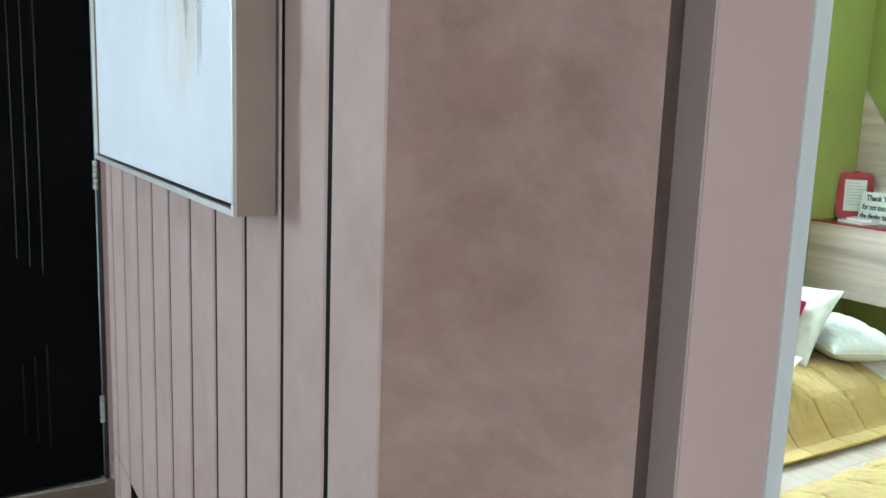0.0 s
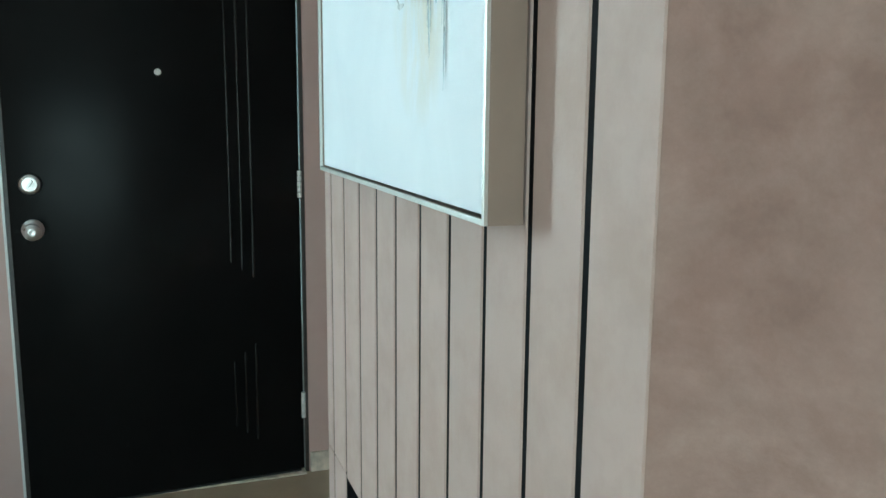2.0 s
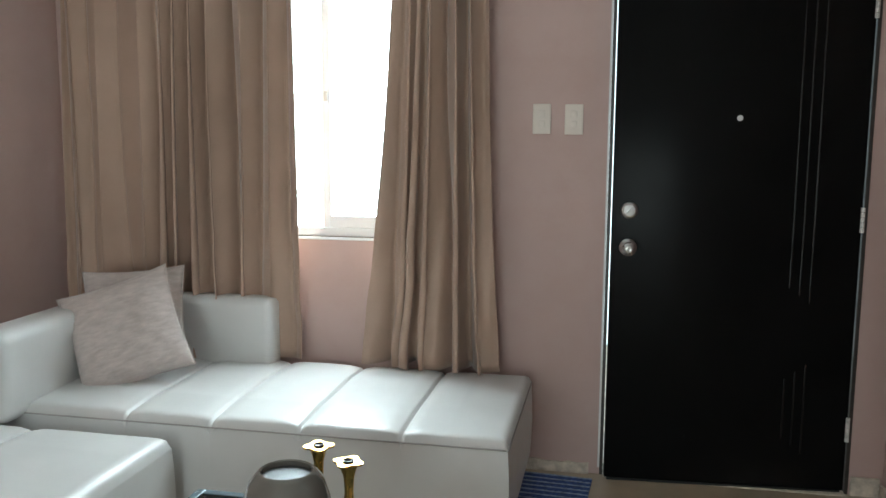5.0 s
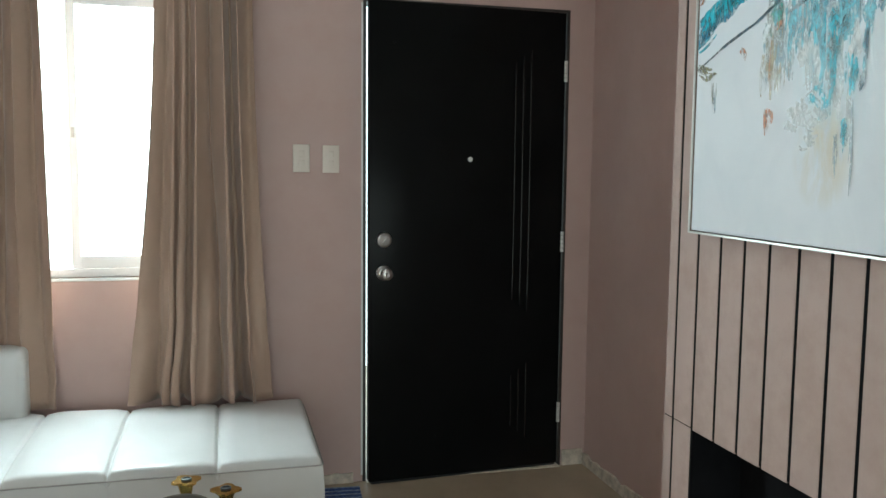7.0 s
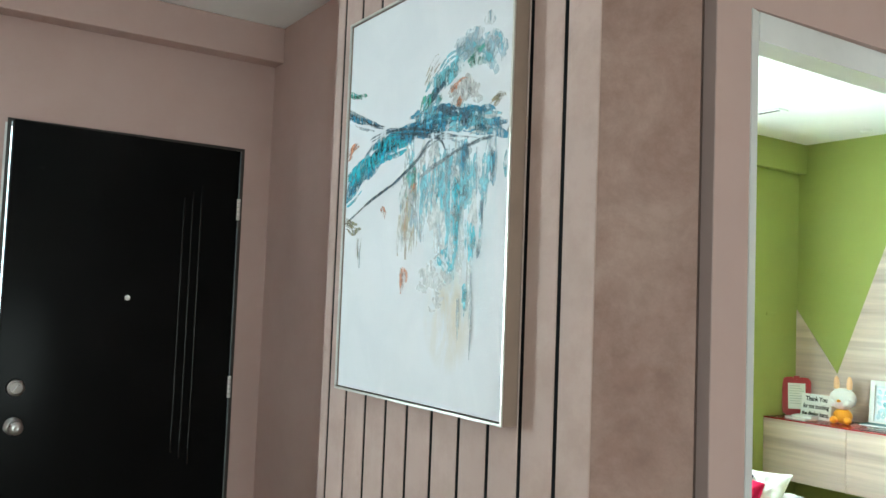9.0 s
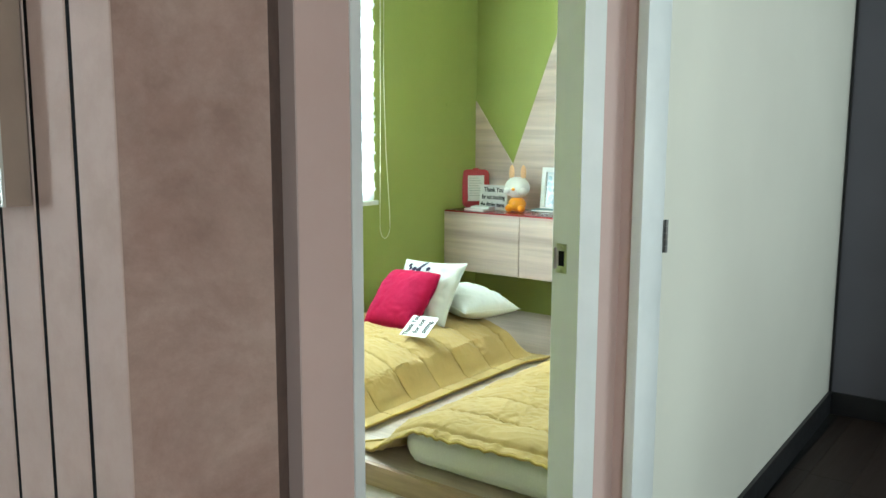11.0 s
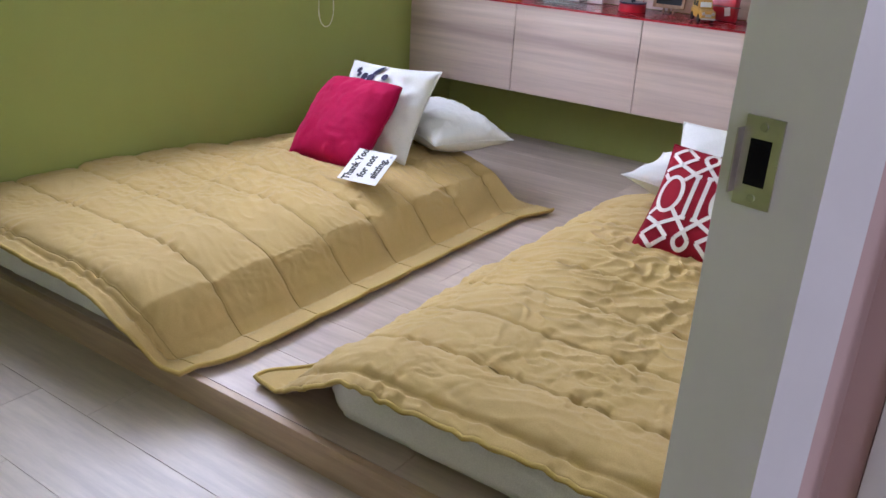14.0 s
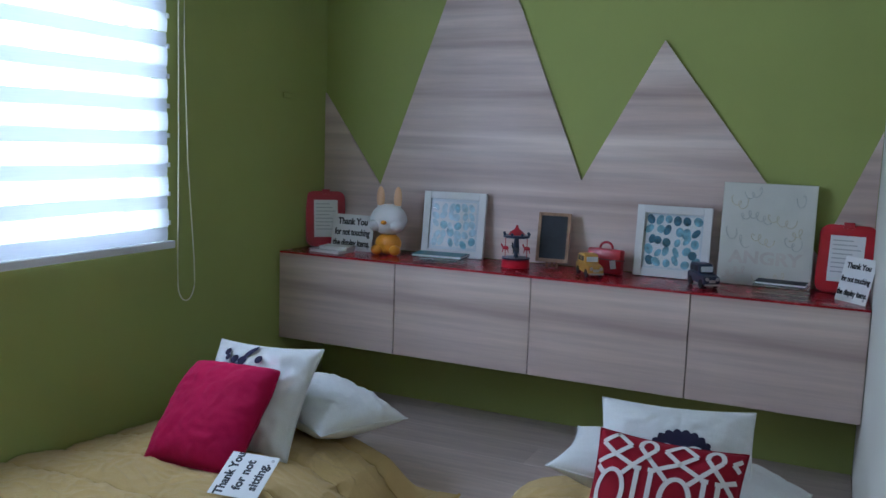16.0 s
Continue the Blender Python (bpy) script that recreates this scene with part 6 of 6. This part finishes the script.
cv = placed("poster_board", "pale cream lettering poster leaning on the wall", "poster", facing((4.392, 1.057, SZ), 6, 0))
part("board", boxes(((-0.158, 0, 0), (0.158, 0.368, 0.014)), bevel=0.002), M["canvas"], cv)
text_part("lettering", "ANGRY", 0.062, M["pastel_pink"], cv, Matrix.Translation((0.0, 0.098, 0.0146)) @ Matrix.Diagonal((1.15, 1.0, 1, 1)), label="faint tan capital letters")
r8 = random.Random(8)
for x, y, w_, kind in ((-0.10, 0.295, 0.05, "pastel_yellow"), (-0.045, 0.245, 0.10, "pastel_grey"), (0.045, 0.235, 0.09, "pastel_yellow"), (0.10, 0.19, 0.04, "pastel_yellow"), (-0.015, 0.165, 0.07, "pastel_yellow"), (-0.12, 0.185, 0.03, "pastel_grey"), (-0.08, 0.155, 0.03, "pastel_grey"), (0.09, 0.155, 0.05, "pastel_grey"), (-0.10, 0.045, 0.08, "pastel_pink"), (0.02, 0.03, 0.10, "pastel_yellow"), (0.11, 0.31, 0.02, "pastel_grey"), (-0.05, 0.33, 0.05, "pastel_grey")):
    ph, turns = r8.uniform(0, 6), max(1, round(w_ / 0.026))
    pts = [(x - w_ / 2 + w_ * k / 40 + 0.010 * math.cos(2 * math.pi * turns * k / 40 + ph), y + 0.014 * math.sin(2 * math.pi * turns * k / 40 + ph) + 0.010 * math.sin(k * 0.13 + ph), 0.0146) for k in range(41)]
    part("scroll_stroke", tube(B(), [(px_, py_, 0.0143) for px_, py_, pz_ in pts], 0.0016, 5), M[kind], cv, "faint pastel flourish", "all")

# ---------------------------------------------------------------- toys and small things on the shelf
rb = B()
sphere(rb, (0, 0, 0.148), (0.066, 0.078, 0.066), 28, 18)
nb_w = len(rb.faces)
sphere(rb, (0, 0, 0.046), (0.046, 0.056, 0.046), 24, 14)
sphere(rb, (-0.034, 0.040, 0.022), (0.030, 0.024, 0.022), 16, 10)
sphere(rb, (-0.034, -0.040, 0.022), (0.030, 0.024, 0.022), 16, 10)
nb_o = len(rb.faces)
for sgn in (-1, 1):
    sphere(rb, (0, sgn * (0.034 + 0.004), 0.236), (0.012, 0.018, 0.050), 16, 10)
    sphere(rb, (-0.036, sgn * 0.046, 0.126), (0.034, 0.028, 0.026), 16, 10)
n_white = len(rb.faces)
sphere(rb, (-0.066, 0, 0.140), (0.012, 0.013, 0.009), 12, 8)
sphere(rb, (-0.041, 0, 0.045), (0.006, 0.010, 0.010), 12, 8)
for i, f in enumerate(rb.faces):
    f.material_index = 1 if nb_w <= i < nb_o or i >= n_white else 0
rb.faces.ensure_lookup_table()
for f in rb.faces:
    if f.calc_center_median().z > 0.212:
        f.material_index = 2
    f.smooth = True
rob = link("rabbit_figurine", rb, [M["rabbitwhite"], M["orange"], M["earpink"]], "all")
rob.matrix_world = pose(4.29, 2.535, SZ, 0, 0, 10)
tagged(rob, "white vinyl rabbit figurine on an orange base", "figurine")


def flat_book(at, w, d, h, turn, material, label):
    t = thing("book", label, "book", at, (0, 0, turn), group="books on the shelf")
    part("cover", boxes(((-d / 2, -w / 2, 0), (d / 2, w / 2, 0.0015)), ((-d / 2, -w / 2, h - 0.0015), (d / 2, w / 2, h)), ((d / 2 - 0.0015, -w / 2, 0.0015), (d / 2, w / 2, h - 0.0015))), material, t)
    part("pages", boxes(((-d / 2 + 0.002, -w / 2 + 0.002, 0.0016), (d / 2 - 0.002, w / 2 - 0.002, h - 0.0016))), M["paper"], t)


flat_book((4.215, 2.765, SZ), 0.16, 0.11, 0.012, -8, M["book"], "thin white book lying on the red shelf")
flat_book((4.225, 2.745, SZ + 0.0122), 0.13, 0.09, 0.014, 6, M["book"], "white book stacked on the thin one")
flat_book((4.235, 2.265, SZ + 0.022), 0.21, 0.11, 0.010, 5, M["teal_book"], "dark teal book on a clear acrylic stand")


def acrylic_stand(at, w, d, h, turn):
    t = thing("acrylic_stand", "clear acrylic brochure stand on the shelf", "stand", at, (0, 0, turn), group="acrylic stands on the shelf")
    part("tray", boxes(((-d / 2, -w / 2, h - 0.004), (d / 2, w / 2, h)), ((-d / 2, -w / 2, 0), (-d / 2 + 0.003, w / 2, h - 0.004)), ((d / 2 - 0.003, -w / 2, 0), (d / 2, w / 2, h - 0.004)), bevel=0.0008), M["acrylic"], t)


acrylic_stand((4.235, 2.265, SZ), 0.20, 0.09, 0.0215, 5)
acrylic_stand((4.205, 0.985, SZ), 0.17, 0.09, 0.040, -4)
flat_book((4.205, 0.985, SZ + 0.0405), 0.16, 0.085, 0.009, -4, M["slate"], "dark booklet on the second acrylic stand")

ca = thing("toy_carousel", "small red and grey toy carousel on the shelf", "toy", (4.285, 1.962, SZ))
part("base", lathe(B(), [(0.054, 0.0), (0.056, 0.004), (0.054, 0.028), (0.050, 0.032), (0.001, 0.032)], 32), M["redplastic"], ca, "", True)
part("platform_ring", lathe(B(), [(0.055, 0.0325), (0.055, 0.038), (0.001, 0.038)], 32), M["toyblue"], ca)
part("pole", lathe(B(), [(0.010, 0.038), (0.008, 0.05), (0.012, 0.08), (0.008, 0.115), (0.008, 0.118)], 16), M["toyblue"], ca, "", True)
part("canopy_rim", lathe(B(), [(0.050, 0.116), (0.052, 0.118), (0.052, 0.126), (0.001, 0.127)], 32), M["toyblue"], ca)
part("roof", lathe(B(), [(0.034, 0.127), (0.026, 0.138), (0.010, 0.150), (0.005, 0.158), (0.006, 0.163), (0.001, 0.166)], 28), M["redplastic"], ca, "small red cone roof", True)
for k in range(4):
    a = radians(90 * k + 20)
    x, y = 0.042 * math.cos(a), 0.042 * math.sin(a)
    bm = B()
    cyl(bm, (x, y, 0.038), (x, y, 0.117), 0.0015, n=8)
    sphere(bm, (x, y, 0.074), (0.006, 0.014, 0.008), 12, 8)
    cyl(bm, (x, y + 0.012, 0.077), (x, y + 0.018, 0.090), 0.004, 0.003, 8)
    for sx in (-1, 1):
        cyl(bm, (x, y + 0.009 * sx, 0.070), (x, y + 0.013 * sx, 0.055), 0.0022, 0.0015, 6)
    part("horse", bm, M["redplastic"] if k % 2 else M["slate"], ca, "tiny carousel horse", True)
for k in range(8):
    a = radians(45 * k)
    part("finial", sphere(B(), (0.051 * math.cos(a), 0.051 * math.sin(a), 0.131), 0.006, 10, 6), M["toyblue"], ca, "", "all")

cbd = placed("chalkboard_easel", "small wooden easel with a blank chalkboard", "chalkboard", facing((4.365, 1.84, SZ), 9, 4))
part("board_frame", boxes(((-0.065, 0.020, 0), (-0.053, 0.215, 0.012)), ((0.053, 0.020, 0), (0.065, 0.215, 0.012)), ((-0.053, 0.020, 0), (0.053, 0.034, 0.012)), ((-0.053, 0.203, 0), (0.053, 0.215, 0.012)), bevel=0.001), M["easelwood"], cbd)
part("slate", boxes(((-0.053, 0.034, 0.002), (0.053, 0.203, 0.008))), M["slate"], cbd, "black slate")
for x in (-0.02, 0.02):
    part("leg", boxes(((x - 0.004, 0.0, -0.004), (x + 0.004, 0.1, -0.0005)), ((x - 0.003, 0.0, -0.0004), (x + 0.003, 0.019, 0.004))), M["easelwood"], cbd)
part("rear_leg", boxes(((-0.004, 0.0, -0.055), (0.004, 0.008, -0.002)), ((-0.004, 0.0, -0.012), (0.004, 0.19, -0.005))), M["easelwood"], cbd)

sc = placed("toy_suitcase", "little red toy suitcase with a paper tag", "toy", facing((4.345, 1.622, SZ), 4, -12))
part("case", boxes(((-0.070, 0.0, -0.02), (0.070, 0.095, 0.02)), bevel=0.008), M["redplastic"], sc, "", True)
part("handle", tube(B(), [(0.026 * math.cos(a) if abs(math.cos(a)) > 0 else 0, 0.095 + 0.024 * math.sin(a), 0) for a in np.linspace(0, math.pi, 14)], 0.0048, 8), M["redplastic"], sc, "", "all")
part("seam_band", boxes(((-0.0705, 0.052, -0.0205), (0.0705, 0.056, 0.0205))), M["ash_edge"], sc)
part("tag", boxes(((0.036, 0.012, 0.0207), (0.060, 0.044, 0.0217))), M["paper"], sc, "white paper tag").rotation_euler = (0, 0, 0.2)


def toy_car(at, turn, paint, label, s=1.0):
    t = thing("toy_car", label, "toy", at, (0, 0, turn), group="toy cars on the shelf")
    W = 0.058 * s
    bm = B()
    prism(bm, [(-0.072 * s, 0.016 * s), (0.070 * s, 0.016 * s), (0.072 * s, 0.040 * s), (0.066 * s, 0.050 * s), (-0.034 * s, 0.050 * s), (-0.068 * s, 0.044 * s), (-0.074 * s, 0.034 * s)], -W / 2, W / 2, "xz")
    bmesh.ops.bevel(bm, geom=list(bm.edges), offset=0.003 * s, segments=2, affect="EDGES")
    part("body", bm, paint, t, "", True)
    bm = B()
    prism(bm, [(-0.030 * s, 0.0505 * s), (0.062 * s, 0.0505 * s), (0.056 * s, 0.078 * s), (0.048 * s, 0.082 * s), (-0.010 * s, 0.082 * s), (-0.016 * s, 0.078 * s)], -W * 0.46, W * 0.46, "xz")
    bmesh.ops.bevel(bm, geom=list(bm.edges), offset=0.003 * s, segments=2, affect="EDGES")
    part("cabin", bm, paint, t, "", True)
    for y in (-1, 1):
        for x0, x1 in ((-0.010, 0.018), (0.023, 0.050)):
            part("side_window", boxes(((x0 * s, y * (W * 0.46 + 0.0002) - 0.0005, 0.056 * s), (x1 * s, y * (W * 0.46 + 0.0002) + 0.0005, 0.075 * s))), M["slate"], t)
        for x in (-0.044, 0.044):
            wh_ = part("wheel", lathe(B(), [(0.001, -0.005 * s), (0.010 * s, -0.005 * s), (0.0155 * s, -0.004 * s), (0.0165 * s, 0.0), (0.0155 * s, 0.004 * s), (0.010 * s, 0.005 * s), (0.001, 0.005 * s)], 20, (0, 0, 0), "y"), M["tyre"], t, "", True)
            wh_.location = (x * s, y * W * 0.45, 0.0165 * s)
            part("hubcap", lathe(B(), [(0.007 * s, 0.0), (0.006 * s, 0.0012 * s), (0.0005, 0.0016 * s)], 14, (0, -y * 0.0, 0), "y"), M["chrome"], wh_).location = (0, y * 0.0058 * s - (0.0012 * s if y > 0 else 0), 0)
        part("headlight", lathe(B(), [(0.0065 * s, 0.0), (0.006 * s, 0.003 * s), (0.0005, 0.0045 * s)], 14), M["chrome"], t, "", True).matrix_local = pose(-0.0735 * s, y * W * 0.32, 0.036 * s, 0, -90, 0)
    part("windscreen", boxes(((-0.0275 * s, -W * 0.36, 0.054 * s), (-0.0235 * s, W * 0.36, 0.074 * s))), M["mat"], t)
    part("grille", boxes(((-0.0762 * s, -W * 0.2, 0.024 * s), (-0.0738 * s, W * 0.2, 0.034 * s))), M["chrome"], t)
    part("bumper", boxes(((-0.082 * s, -W * 0.48, 0.014 * s), (-0.075 * s, W * 0.48, 0.020 * s)), bevel=0.001), M["chrome"], t)


toy_car((4.245, 1.655, SZ), 35, M["toyyellow"], "mustard yellow toy car with chrome lamps", 1.0)
toy_car((4.255, 1.245, SZ), 32, M["toyblue"], "dark navy toy car with chrome lamps", 1.0)

# ---------------------------------------------------------------- bedroom window and blind
bw = thing("window_bedroom", "white framed bedroom window behind the blind", "window", (BW0, BN + 0.03, BWZ0))
ww, wh = BW1 - BW0, BWZ1 - BWZ0
part("window_frame", boxes(((0, 0, 0), (0.04, 0.06, wh)), ((ww - 0.04, 0, 0), (ww, 0.06, wh)), ((0.04, 0, 0), (ww - 0.04, 0.06, 0.04)), ((0.04, 0, wh - 0.04), (ww - 0.04, 0.06, wh)), ((ww / 2 - 0.02, 0, 0.04), (ww / 2 + 0.02, 0.05, wh - 0.04)), bevel=0.003), M["upvc"], bw)
for x0, x1 in ((0.041, ww / 2 - 0.021), (ww / 2 + 0.021, ww - 0.041)):
    p = part("pane", boxes(((x0, 0.02, 0.041), (x1, 0.024, wh - 0.041))), M["glass"], bw)
    p.visible_shadow = False
tagged(bw, kind="structure")
bl = thing("zebra_blind", "white zebra roller blind with sheer and dense bands over the window", "blind", (2.02, BN - 0.022, 0.905))
bwid = 1.415
z, k = 0.016, 0
while z < 1.12:
    hgt = 0.046 if k % 2 == 0 else 0.064
    n = 40
    xs = np.linspace(0.008, bwid - 0.010, n)
    wob = 0.0016 * np.sin(xs * 9 + k * 2.1)
    P = np.stack([np.stack([xs, np.full(n, 0.0 if k % 2 else 0.004), z + wob], -1), np.stack([xs, np.full(n, -0.003 if k % 2 else 0.001), z + hgt / 2 + wob], -1), np.stack([xs, np.full(n, 0.0 if k % 2 else 0.004), z + hgt + wob], -1)])
    ob = grid_mesh("band", P, M["blind_dense"] if k % 2 == 0 else M["blind_sheer"], bl)
    z += hgt
    k += 1
part("bottom_bar", boxes(((0.0, -0.012, -0.012), (bwid + 0.012, 0.010, 0.014)), bevel=0.003), M["upvc"], bl)
part("head_box", boxes(((-0.005, -0.045, 1.125), (bwid + 0.01, 0.020, 1.20)), bevel=0.008), M["upvc"], bl)
for k in range(11):
    part("edge_tab", boxes(((bwid - 0.010, -0.004, 0.07 + 0.1 * k), (bwid - 0.002, 0.002, 0.085 + 0.1 * k))), M["upvc"], bl)
loop = [(3.505, BN - 0.03, 2.06), (3.50, BN - 0.03, 1.6), (3.515, BN - 0.03, 1.2), (3.545, BN - 0.03, 0.85)]
loop += [(3.505 + 0.043 * math.cos(a), BN - 0.030, 0.765 - 0.068 * math.sin(a)) for a in np.linspace(0.1, math.pi - 0.1, 14)]
loop += [(3.462, BN - 0.03, 0.85), (3.47, BN - 0.03, 1.3), (3.475, BN - 0.03, 2.06)]
bc_ = thing("blind_cord", "thin white loop cord of the blind", "cord", (0, 0, 0))
part("cord", tube(B(), loop, 0.0022, 6), M["cord"], bc_, "", "all")

ou = thing("wall_socket", "green-painted blank socket plate on the wall", "socket", (4.17, BN - 0.0005, 1.464))
part("plate", boxes(((-0.055, -0.006, -0.010), (0.055, 0, 0.010)), bevel=0.002), M["green"], ou)
ve = thing("ceiling_vent", "small white ceiling vent with a dark slot", "vent", (3.445, 2.465, BC - 0.0005))
part("vent_frame", boxes(((-0.045, -0.08, -0.010), (0.045, 0.08, 0.0)), bevel=0.003), M["ceiling"], ve)
part("slot", boxes(((-0.030, -0.065, -0.0112), (-0.010, 0.065, -0.0101))), M["slate"], ve)
sd = thing("smoke_detector", "small white round ceiling detector", "detector", (4.27, 2.39, BC - 0.0005))
part("case", lathe(B(), [(0.022, -0.014), (0.030, -0.008), (0.032, 0.0)], 24), M["ceiling"], sd, "", True)

# ---------------------------------------------------------------- boards laid last


def boards(parent, x0, x1, y0, y1, z1, thick, width, length, material, seed, along="y"):
    """Planks in staggered rows; alike planks share one mesh."""
    r = random.Random(seed)
    cache = {}
    us, vs = ((x0, x1), (y0, y1)) if along == "y" else ((y0, y1), (x0, x1))
    u = us[0]
    while u < us[1] - 0.004:
        w = min(width, us[1] - u)
        v = vs[0] - r.uniform(0.1, length * 0.9)
        while v < vs[1] - 0.004:
            a, b = max(v, vs[0]), min(v + length, vs[1])
            v += length
            if b - a < 0.03:
                continue
            key = (round(w, 3), round(b - a, 3))
            if key not in cache:
                bm = B()
                g = 0.0004
                if along == "y":
                    box(bm, (g, g, -thick), (w - g, b - a - g, 0), 0.0007, 1)
                else:
                    box(bm, (g, g, -thick), (b - a - g, w - g, 0), 0.0007, 1)
                me = bpy.data.meshes.new("plank")
                bm.to_mesh(me)
                bm.free()
                me.materials.append(material)
                cache[key] = me
            ob = new("plank", cache[key])
            ob.parent = parent
            at = Vector((u, a, z1) if along == "y" else (a, u, z1))
            ob.location = at - parent.matrix_world.translation
        u += w


fb = bpy.data.objects["floor_bedroom"]
boards(fb, BW, PXF + 0.03, BS - 0.02, BN, FLZ, 0.010, 0.195, 1.21, M["oak"], 5, "y")
boards(plat, PXF + 0.021, BE - 0.001, BS + 0.006, BN - 0.002, PZ, 0.009, 0.195, 1.21, M["deck"], 9, "y")
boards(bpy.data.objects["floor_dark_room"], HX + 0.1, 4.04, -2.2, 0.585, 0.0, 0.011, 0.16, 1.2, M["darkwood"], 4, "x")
